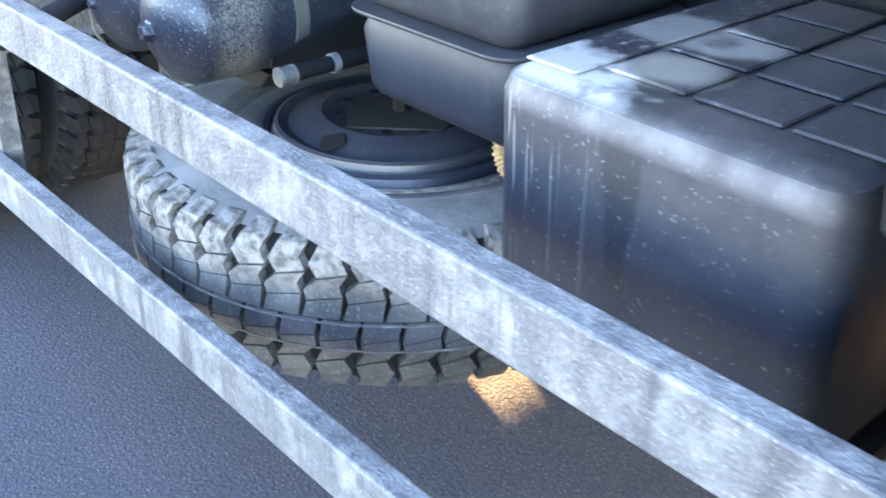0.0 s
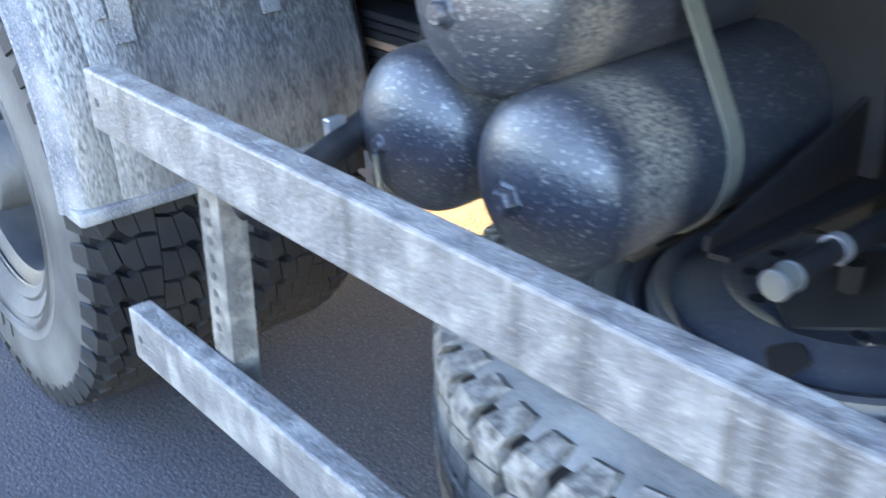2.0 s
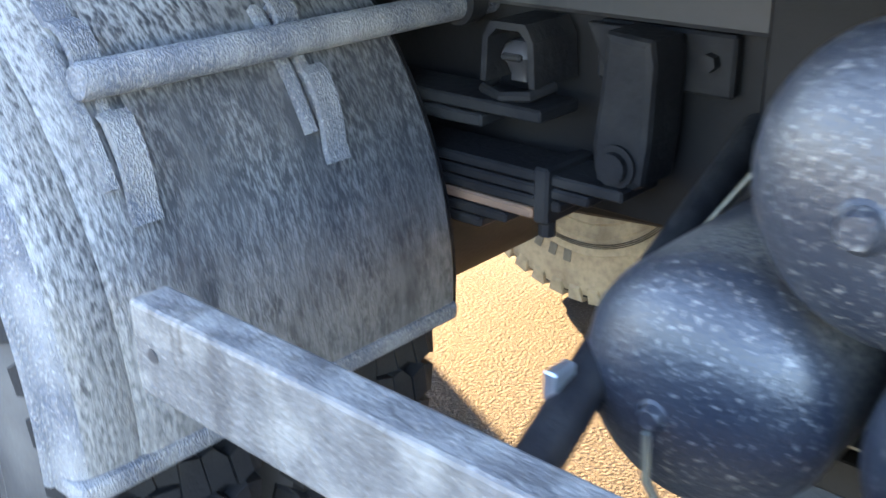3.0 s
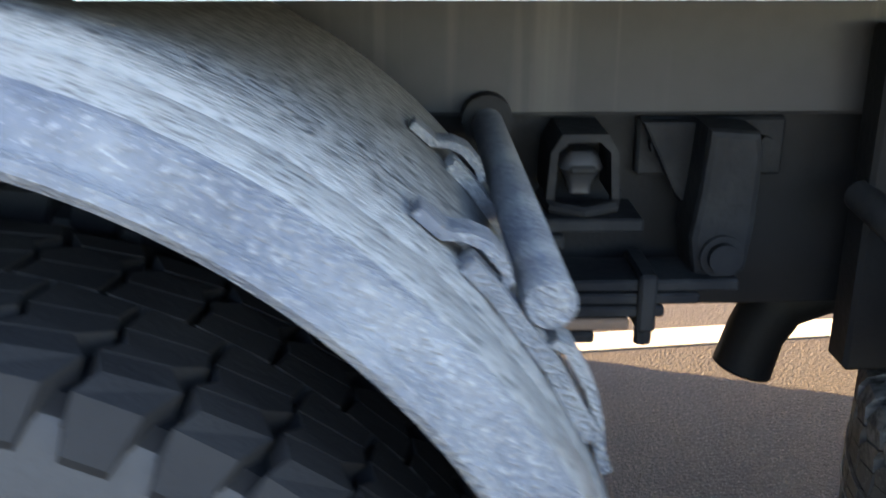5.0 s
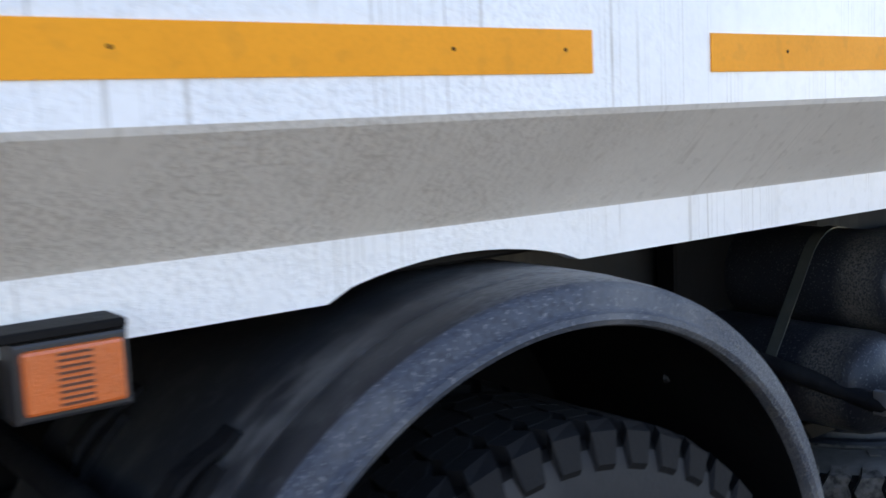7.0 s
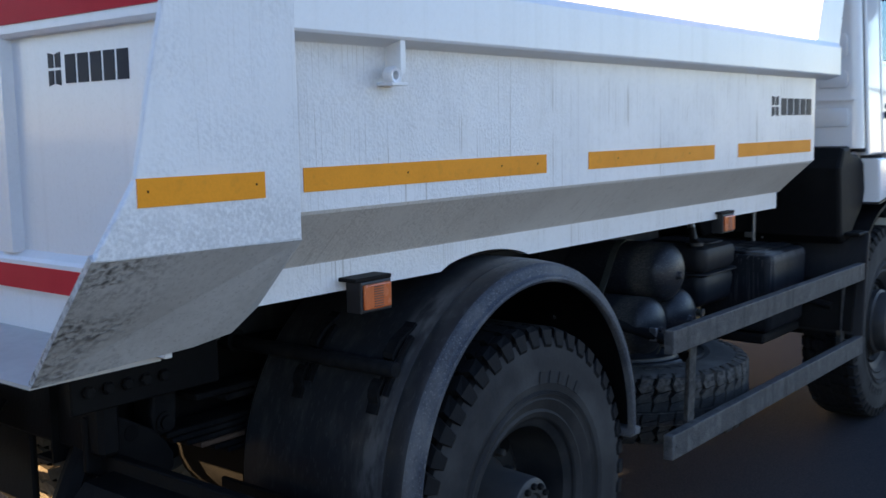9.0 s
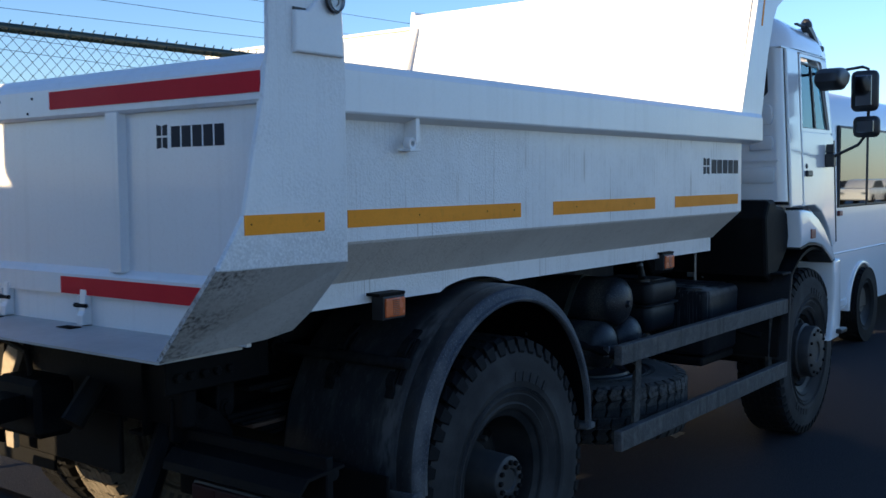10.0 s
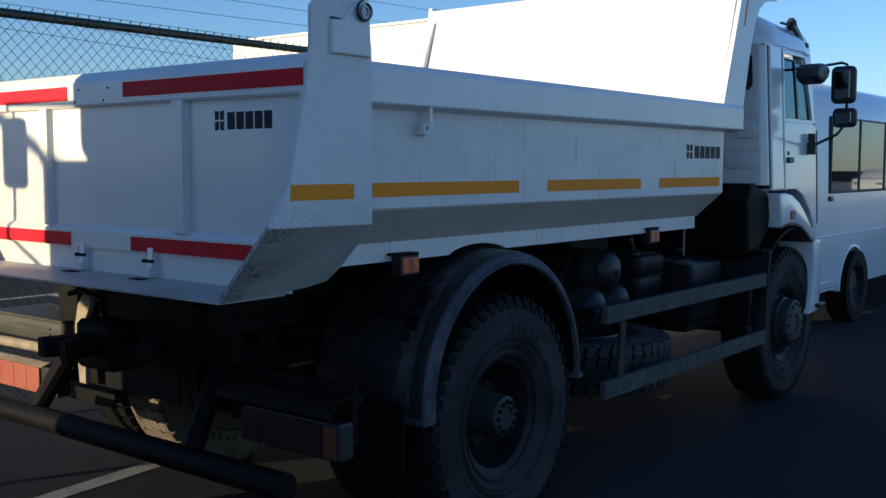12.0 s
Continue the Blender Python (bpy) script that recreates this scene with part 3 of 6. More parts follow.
    bmesh.ops.recalc_face_normals(bm, faces=bm.faces)
    part("spout_cheek", bm, GRIMY, truck, "dusty white spout cheek with a dark mud stain")
    # bulkhead wing with the visor's side
    pts = [(2.281, 1.968), (2.512, 2.62), (2.535, 2.78), (3.08, 2.80), (3.08, 2.67), (2.90, 2.645), (2.80, 2.590), (2.735, 2.50), (2.66, 2.30), (2.555, 1.887), (2.30, 1.887)]
    wing = part("bulkhead_wing", prism(pts, "y", side * 1.215, side * 1.185), PAINT, truck)
    part("reflective_tape", prism([(2.555, 2.46), (2.575, 2.46), (2.625, 2.66), (2.605, 2.66)], "y", side * 1.2165, side * 1.21), AMBER_TAPE, wing, "amber reflective tape")
    part("reflective_tape", box(2.66, 2.78, side * 1.2165, side * 1.21, 2.70, 2.75, bevel=0.0), AMBER_TAPE, wing, "amber reflective tape")
    # front end of the side
    pts = [(side * y, z) for y, z in ((YS, 1.845), (YS, 1.46), (YK, 1.322), (0.9, 1.322), (0.9, 1.845))]
    bm = bmesh.new()
    a = [bm.verts.new((2.30, y, z)) for y, z in pts]
    b = [bm.verts.new((2.342 if z > 1.45 else 2.292, y, z)) for y, z in pts]
    bm.faces.new(a)
    bm.faces.new(b[::-1])
    for i in range(len(pts)):
        j = (i + 1) % len(pts)
        bm.faces.new((a[i], a[j], b[j], b[i]))
    bmesh.ops.recalc_face_normals(bm, faces=bm.faces)
    part("front_corner", bm, PAINT, truck)

# bulkhead and its visor, leaning forward
bm = bmesh.new()
add_prism(bm, [(2.30, 1.47), (2.30, 1.97), (2.515, 2.62), (2.54, 2.74), (3.06, 2.76), (3.06, 2.775), (2.525, 2.755), (2.50, 2.625), (2.285, 1.975), (2.285, 1.47)], "y", -1.185, 1.185)
add_prism(bm, [(2.262, 1.30), (2.285, 1.469), (2.299, 1.469), (2.276, 1.30)], "y", -1.03, 1.03)
part("bulkhead", bm, PAINT, truck, "white inner bulkhead in full sun")
for side in (1,):
    part("bed_gusset", prism([(2.262, 2.1), (2.33, 2.1), (2.505, 2.655), (2.493, 2.672)], "y", side * 1.13, side * 1.138), PAINT, truck)
part("bed_floor", box(-0.99, 2.29, -1.02, 1.02, 1.285, 1.305), GRIMY, truck)
part("bed_underside", box(-0.90, 2.25, -1.02, 1.02, 1.262, 1.281), BLACK, truck, "black underside of the bed")
for x in (-0.55, 0.0, 0.55, 1.1, 1.65, 2.15):
    part("bed_cross_rib", box(x - 0.03, x + 0.03, -0.37, 0.37, 1.205, 1.261, bevel=0.006), BLACK, truck)

# tailgate
gate = part("tailgate", box(-0.975, -0.955, -1.118, 1.118, 1.30, 1.90), PAINT, truck, "white ribbed tailgate")
pts = [(-1.0, 1.868), (-0.994, 1.858), (-0.955, 1.855), (-0.92, 1.87), (-0.905, 1.93), (-0.915, 1.985), (-0.94, 2.005), (-0.965, 2.0), (-0.99, 1.975), (-1.0, 1.955)]
part("gate_rail", prism(pts, "y", -1.12, 1.12), PAINT, gate)
pts = [(-0.955, 1.265), (-1.0, 1.265), (-1.0, 1.335), (-0.994, 1.343), (-0.958, 1.372), (-0.955, 1.372)]
part("gate_rail", prism(pts, "y", -1.075, 1.075), PAINT, gate)
for y in (-1.108, -0.42, 0.53, 1.108):
    w = 0.010 if abs(y) > 1 else 0.042
    part("gate_rib", prism([(-0.974, y - w), (-1.001, y - w * 0.75), (-1.001, y + w * 0.75), (-0.974, y + w)], "z", 1.352, 1.862), PAINT, gate)
part("lower_gate_panel", box(-0.985, -0.965, -1.02, 1.02, 1.160, 1.266, bevel=0.002), PAINT, gate)
for y in (-0.24, 0.24):
    latch = part("gate_latch", prism([(-0.985, 1.290), (-1.006, 1.285), (-1.012, 1.215), (-1.022, 1.200), (-1.022, 1.168), (-0.985, 1.168)], "y", y - 0.020, y + 0.016, bevel=0.004), PAINT, gate, "white hinge strap")
    part("latch_cheek", box(-1.004, -0.985, y + 0.030, y + 0.040, 1.172, 1.262, bevel=0.002), PAINT_DIRTY, latch)
    part("latch_pin", tube([(-1.006, y - 0.02, 1.232), (-1.006, y + 0.045, 1.232)], 0.008, 10), CASTING, latch)
    part("latch_slot", box(-1.075, -1.032, y - 0.030, y + 0.050, 1.1645, 1.1665, bevel=0.0), GROOVE, latch)
for y0, y1 in ((-1.118, -0.078), (0.328, 1.118)):
    part("reflective_tape", box(-1.0035, -0.999, y0, y1, 1.888, 1.947, bevel=0.0), RED_TAPE, gate, "red reflective tape")
for y0, y1 in ((-1.072, -0.11), (0.33, 1.072)):
    part("reflective_tape", box(-1.0035, -0.999, y0, y1, 1.268, 1.325, bevel=0.0), RED_TAPE, gate, "red reflective tape")
for y in (0.03, 0.06, 0.24, 0.27):
    bm = lathe([(0, -0.003), (0.004, -0.003), (0.005, 0)], 8)
    bmesh.ops.transform(bm, matrix=Matrix.Translation((-1.001, y, 1.93 - 0.05 * (y in (0.06, 0.27)))) @ Matrix.Rotation(radians(-90), 4, "Z"), verts=bm.verts)
    part("rivet", bm, BLACK, gate)
pts = [(-1.268, 1.148), (-1.268, 1.156), (-0.97, 1.166), (-0.97, 1.150)]
part("spout_plate", prism(pts, "y", -0.985, 0.985), SPOUT, truck, "scuffed white spout plate")


def logo(x, y, z, wide, high, turn, parent):
    """A maker's mark as plain dark shapes: a split badge and five plain bars."""
    u = wide / 6.2

    top = None

    def slab(p):
        nonlocal top
        bm = bmesh.new()
        add_prism(bm, [(a * u, c * high) for a, c in p], "y", 0, 0.002)
        bmesh.ops.transform(bm, matrix=Matrix.Translation((x, y, z)) @ Matrix.Rotation(radians(turn), 4, "Z"), verts=bm.verts)
        ob = part("badge" if top is None else "badge_bar", bm, DARK_MARK, top or parent, "dark maker's badge" if top is None else "")
        top = top or ob
    slab([(0, 0), (0.42, 0.06), (0.42, 0.46), (0, 0.46)])
    slab([(0, 0.54), (0.42, 0.54), (0.42, 0.94), (0, 1.0)])
    slab([(0.56, 0.06), (0.98, 0), (0.98, 0.46), (0.56, 0.46)])
    slab([(0.56, 0.54), (0.98, 0.54), (0.98, 1.0), (0.56, 0.94)])
    for i in range(5):
        a = 1.36 + 0.97 * i
        slab([(a, 0.05), (a + 0.80, 0.05), (a + 0.80, 0.90), (a, 0.90)])
    return top


logo(1.846, -YS - 0.0015, 1.655, 0.46, 0.082, 0, truck)
logo(-0.9765, -0.619, 1.742, 0.322, 0.075, -90, gate)
for x0, x1, y in ((-1.187, -0.893, YO), (-0.737, 0.196, YS), (0.425, 1.307, YS), (1.520, 2.295, YS)):
    part("reflective_tape", box(x0, x1, -y - 0.0022, -y + 0.002, 1.500, 1.552, bevel=0.0), AMBER_TAPE, truck, "amber reflective tape")
for x, y in ((-1.165, YO), (-0.915, YO), (-0.40, YS), (-0.02, YS), (0.15, YS), (0.60, YS), (1.10, YS)):
    bm = lathe([(0, -0.0012), (0.002, -0.0012), (0.0026, 0)], 8)
    bmesh.ops.transform(bm, matrix=Matrix.Translation((x, -y - 0.0022, 1.528)), verts=bm.verts)
    part("tape_rivet", bm, BLACK, truck)
# tie hook under the rim
bm = prism([(-0.470, 1.838), (-0.452, 1.838), (-0.452, 1.760), (-0.470, 1.748)], "y", -1.243, -1.19, bevel=0.002)
hook = part("tie_hook", bm, PAINT, truck)
bm = lathe([(0.010, -0.004), (0.018, -0.006), (0.020, 0.0), (0.020, 0.02), (0.010, 0.02), (0.010, -0.004)], 16)
bmesh.ops.transform(bm, matrix=Matrix.Translation((-0.484, -1.236, 1.752)), verts=bm.verts)
part("hook_eye", bm, PAINT, hook)
part("hook_foot", box(-0.500, -0.445, -1.243, -1.19, 1.729, 1.736, bevel=0.001), PAINT, hook)


# marker lamps below the skirt
def marker(x, z, y):
    body = part("marker_lamp", prism([(x - 0.055, z + 0.075), (x + 0.055, z + 0.075), (x + 0.055, z - 0.002), (x - 0.055, z - 0.002)], "y", -y + 0.004, -y + 0.055, bevel=0.004), SEAL, truck, "side marker lamp in a black housing")
    part("hood", box(x - 0.075, x + 0.055, -y + 0.002, -YK + 0.06, z + 0.076, z + 0.086, bevel=0.002), BLACK, body)
    part("lens", box(x - 0.048, x + 0.048, -y - 0.004, -y + 0.006, z + 0.006, z + 0.068, bevel=0.004, seg=2), AMBER, body, "amber ribbed lens")
    for k in range(9):
        part("lens_ridge", box(x - 0.016, x + 0.016, -y - 0.0055, -y - 0.0035, z + 0.012 + 0.006 * k, z + 0.0145 + 0.006 * k, bevel=0.0), DIM_AMBER, body)


marker(-0.430, 1.190, 1.115)
marker(1.70, 1.190, 1.085)


# ---------------------------------------------------------------- wheels
def tyre_mesh(outer, rim, width, blocks, depth=0.016):
    """A lying ring round y with zigzag tread blocks and a ribbed sidewall."""
    w = width / 2
    prof = [(rim - 0.005, -w * 0.78), (rim + 0.012, -w * 0.86), (rim + 0.02, -w * 0.83), (rim + 0.05, -w * 0.95), (rim + 0.055, -w * 0.93), (rim + 0.10, -w * 1.0), (rim + 0.105, -w * 0.985), (rim + 0.16, -w * 1.0), (outer - 0.055, -w * 0.96), (outer - depth - 0.012, -w * 0.90), (outer - depth, -w * 0.82)]
    prof = prof + [(r, -y) for r, y in reversed(prof)]
    bm = lathe(prof, 72)
    for f in bm.faces:
        f.smooth = True
    tb = bmesh.new()
    tw, w_ = w * 0.90, w
    step = 2 * math.pi / blocks

    def at(a, y, r):
        return (r * math.cos(a), y, r * math.sin(a))
    # zigzag cross grooves, wide at the shoulder and narrow in the middle; thin cuts part the ribs into blocks
    VS = (0.0, 0.25, 0.45, 0.62, 0.82, 1.03)
    GS = (0.0, 0.14, 0.05, 0.34, 0.16, 0.36)
    WS = (0.028, 0.035, 0.055, 0.125, 0.085, 0.135)

    def groove(v):
        return float(np.interp(v, VS, GS)), float(np.interp(v, VS, WS))
    CUTS = ((0.012, (), 0.285), (0.305, (0.45,), 0.60), (0.635, (0.82,), 1.03))
    for k in range(blocks):
        for side in (-1, 1):
            for v0, mids, v1 in CUTS:
                left, right = [], []
                for v in (v0, *mids, v1):
                    g, w = groove(v)
                    slant = 0.045 if v < 0.9 else 0.0
                    left.append((g + w, v - (slant if v > 0.02 else 0)))
                    right.append((g + 1 - w, v + (slant if v > 0.02 and v < 0.9 else 0)))
                c = left + right[::-1]
                c = [((k + q + (0.5 if side > 0 else 0)) * step * (1 if side < 0 else -1), side * tw * v) for q, v in c]
                mid = sum(q for q, v in c) / len(c)
                lo = [tb.verts.new(at(q, y, outer - depth - (0.016 if abs(y) > tw else 0.002))) for q, y in c]
                hi = [tb.verts.new(at(mid + (q - mid) * 0.95, y * (0.988 if abs(y) > tw * 0.9 else 1), outer - (0.009 if abs(y) > tw else 0.0))) for q, y in c]
                tb.faces.new(hi)
                n = len(c)
                for i in range(n):
                    tb.faces.new((lo[i], lo[(i + 1) % n], hi[(i + 1) % n], hi[i]))
            # lug down the side
            g, w = groove(1.03)
            m0, h = (k + g + 0.5 + (0.5 if side > 0 else 0)) * step * (1 if side < 0 else -1), (0.5 - w) * step
            d = [tb.verts.new(at(m0 + q * h, side * w2, r)) for q, w2, r in ((-1, w_ * 0.90, outer - 0.034), (1, w_ * 0.90, outer - 0.034), (0.75, w_ * 0.96, outer - 0.060), (-0.75, w_ * 0.96, outer - 0.060))]
            e = [tb.verts.new(at(m0 + q * h * 0.95, side * w2, r)) for q, w2, r in ((-1, tw * 1.03 * 0.988, outer - 0.009), (1, tw * 1.03 * 0.988, outer - 0.009), (0.75, w_ * 0.995, outer - 0.050), (-0.75, w_ * 0.995, outer - 0.050))]
            tb.faces.new(e)
            for i in range(4):
                tb.faces.new((d[i], d[(i + 1) % 4], e[(i + 1) % 4], e[i]))
    bmesh.ops.recalc_face_normals(tb, faces=tb.faces)
    return bm, tb


def rim_mesh(rim, face):
    """A steel rim round y: flange, well, disc at y = face."""
    prof = [(rim - 0.004, -0.105), (rim + 0.016, -0.118), (rim + 0.020, -0.110), (rim + 0.012, -0.104), (rim - 0.010, -0.098), (rim - 0.030, -0.085), (rim - 0.036, -0.03), (rim - 0.042, face - 0.02), (rim - 0.055, face + 0.005), (rim - 0.085, face - 0.012), (rim - 0.125, face - 0.008), (0.085, face), (0.08, face + 0.012), (rim - 0.125, face + 0.004), (rim - 0.03, 0.09), (rim + 0.014, 0.115), (rim - 0.002, 0.118)]
    return lathe(prof, 64)


def convex_rim(rim):
    """A rim whose pressed disc bulges past its flange: lock ring, groove, sloping disc and flat middle."""
    prof = [(rim - 0.004, 0.118), (rim + 0.018, 0.112), (rim + 0.010, 0.10), (rim - 0.03, 0.085), (rim - 0.034, -0.07), (rim - 0.004, -0.098), (rim + 0.018, -0.112), (rim + 0.022, -0.122), (rim + 0.016, -0.134), (rim + 0.004, -0.138), (rim - 0.003, -0.132),
            (rim - 0.005, -0.122), (rim - 0.010, -0.120), (rim - 0.014, -0.128), (rim - 0.018, -0.146), (rim - 0.026, -0.150), (rim - 0.034, -0.146), (rim - 0.046, -0.142), (rim - 0.085, -0.156), (rim - 0.112, -0.163),
            (rim - 0.122, -0.158), (rim - 0.150, -0.156), (0.085, -0.156), (0.080, -0.140), (0.070, -0.138), (0.070, -0.10)]
    return lathe(prof, 72)


def wheel(name, x, y, z, turn, face, hub, muddy, label, holes=True, parent=None):
    m = Matrix.Translation((x, y, z)) @ turn
    bm = convex_rim(0.262) if name == "spare_wheel" else rim_mesh(0.262, face)
    bmesh.ops.transform(bm, matrix=m, verts=bm.verts)
    ob = part(name, bm, RIM_SPARE if muddy else RIM, parent or truck, label, smooth=True)
    a, b = tyre_mesh(RT, 0.268, 0.285, 48, 0.020)
    # groove floors are coloured near black, darker than the blocks
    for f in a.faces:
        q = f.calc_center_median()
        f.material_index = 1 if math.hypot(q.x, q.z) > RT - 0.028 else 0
    for bmx, nm in ((a, "tyre"), (b, "tread")):
        bmesh.ops.transform(bmx, matrix=m, verts=bmx.verts)
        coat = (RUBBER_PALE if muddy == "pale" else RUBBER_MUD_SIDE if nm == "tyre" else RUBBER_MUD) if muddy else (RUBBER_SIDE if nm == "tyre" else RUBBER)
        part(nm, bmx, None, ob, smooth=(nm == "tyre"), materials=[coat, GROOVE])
    # raised rings and unreadable moulded marks on the sidewall
    for r in (0.335, 0.340, 0.345):
        bm = lathe([(r - 0.0012, -0.1415), (r, -0.1435), (r + 0.0012, -0.1415)], 72)
        bmesh.ops.transform(bm, matrix=m, verts=bm.verts)
        part("sidewall_ring", bm, RUBBER_SIDE if not muddy else RUBBER_MUD, ob)
    for k in range(10):
        q = radians(55 + 7.5 * (k % 5) + 180 * (k // 5))
        bm = box(-0.012, 0.012, -0.1445, -0.1415, -0.018, 0.018, bevel=0.0)
        bmesh.ops.transform(bm, matrix=m @ Matrix.Rotation(-q + radians(90), 4, "Y") @ Matrix.Translation((0, 0, 0.385)), verts=bm.verts)
        part("moulded_mark", bm, RUBBER_SIDE if not muddy else RUBBER_MUD_SIDE, ob)
    if holes:
        for k in range(8):
            q = 2 * math.pi * k / 8
            bm = lathe([(0, 0.0), (0.024, 0.0), (0.028, 0.003)], 14)
            bmesh.ops.transform(bm, matrix=m @ Matrix.Translation((0.172 * math.cos(q), face - 0.0155, 0.172 * math.sin(q))), verts=bm.verts)
            part("hand_hole", bm, GROOVE, ob)
    if hub:
        prof = {"rear": [(0, -0.192), (0.040, -0.192), (0.046, -0.200), (0.076, -0.200), (0.087, -0.193), (0.090, -0.182), (0.096, -0.05), (0.118, -0.02), (0.118, 0.04)],
                "front": [(0, -0.180), (0.060, -0.180), (0.066, -0.190), (0.145, -0.190), (0.158, -0.183), (0.162, -0.172), (0.162, -0.12), (0.176, -0.112), (0.176, 0.03)]}[hub]
        bm = lathe([(r, w + (face if hub == "rear" else 0)) for r, w in prof], 40)
        bmesh.ops.transform(bm, matrix=m, verts=bm.verts)
        hb = part("hub", bm, HUB, ob, smooth=True)
        r0, y0 = (0.066, -0.20 + face) if hub == "rear" else (0.136, -0.190)
        for k in range(12):
            q = 2 * math.pi * k / 12
            bm = lathe([(0, -0.012), (0.008, -0.012), (0.010, -0.008), (0.010, 0.004)], 6)
            bmesh.ops.transform(bm, matrix=m @ Matrix.Translation((r0 * math.cos(q), y0, r0 * math.sin(q))), verts=bm.verts)
            part("hub_bolt", bm, BLACK, ob)
        r1, y1 = (0.140, face - 0.010)
        for k in range(10):
            q = 2 * math.pi * (k + 0.5) / 10
            bm = lathe([(0, -0.03), (0.010, -0.03), (0.013, -0.024), (0.013, 0.004)], 6)
            bmesh.ops.transform(bm, matrix=m @ Matrix.Translation((r1 * math.cos(q), y1, r1 * math.sin(q))), verts=bm.verts)
            part("wheel_nut", bm, HUB, ob)
    return ob


ID, FLIP = Matrix.Identity(4), Matrix.Rotation(radians(180), 4, "Z")
wheel("rear_wheel", AX, -1.055, RT, ID, 0.07, "rear", False, "outer rear wheel with a dusty block tyre")
wheel("rear_wheel", AX, -0.715, RT, FLIP, 0.07, "", False, "inner rear wheel with a dusty block tyre", False)
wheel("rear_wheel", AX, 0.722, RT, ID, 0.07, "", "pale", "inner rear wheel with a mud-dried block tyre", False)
wheel("rear_wheel", AX, 1.060, RT, FLIP, 0.07, "rear", False, "outer rear wheel with a dusty block tyre")
wheel("front_wheel", FX, -1.03, RT, ID, -0.07, "front", False, "front wheel with a big bolted hub")
wheel("front_wheel", FX, 1.03, RT, FLIP, -0.07, "front", False, "front wheel with a big bolted hub")
SX, SY = 1.706, -0.602
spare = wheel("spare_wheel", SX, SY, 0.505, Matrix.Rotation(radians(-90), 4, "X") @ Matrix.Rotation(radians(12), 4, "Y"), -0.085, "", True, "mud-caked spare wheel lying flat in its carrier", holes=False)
for r, q, size in [(0.196, 282, 0.026), (0.196, 102, 0.026)] + [(0.115, 22 + 36 * i, 0.012) for i in range(10)]:
    # hand holes on the slope, bolt holes in the flat middle
    bm = lathe([(0, 0.0), (size * 0.9, 0.0), (size, 0.002)], 16)
    for p in bm.verts:
        if size > 0.02:
            ang = math.atan2(p.co.z, p.co.x)
            p.co.x *= 1 + 0.22 * math.cos(2 * ang) + 0.10 * math.sin(3 * ang)
            p.co.z *= 1 + 0.12 * math.cos(3 * ang)
    up = 0.6605 if size > 0.02 else 0.6625
    tilt = Matrix.Rotation(radians(q), 4, "Z") @ Matrix.Rotation(radians(14 if size > 0.02 else 0), 4, "Y")
    bmesh.ops.transform(bm, matrix=Matrix.Translation((SX + r * math.cos(radians(q)), SY + r * math.sin(radians(q)), up)) @ tilt @ Matrix.Rotation(radians(-90), 4, "X"), verts=bm.verts)
    part("hand_hole" if size > 0.02 else "bolt_hole", bm, GROOVE, spare)
part("carrier_plate", prism([(SX + x, SY + y) for x, y in ((-0.09, -0.045), (0.01, -0.135), (0.14, -0.005), (0.11, 0.095), (-0.01, 0.135), (-0.07, 0.055))], "z", 0.6612, 0.6655, bevel=0.0), CARRIER, spare, "brownish steel carrier plate")
part("carrier_bolt", tube([(SX + 0.01, SY, 0.665), (SX + 0.01, SY, 0.705)], 0.016, 6), GROOVE, spare)
bm = bmesh.new()
add_tube(bm, [(SX + 0.5325 * math.cos(radians(6 * i)), SY + 0.5325 * math.sin(radians(6 * i)), 0.500) for i in range(61)], 0.0022, 5, caps=False)
add_tube(bm, [(SX + 0.5322 * math.cos(radians(6 * i)), SY + 0.5322 * math.sin(radians(6 * i)), 0.450) for i in range(61)], 0.0018, 5, caps=False)
part("mould_line", bm, POST, spare, "thin pale mould line round the tread")

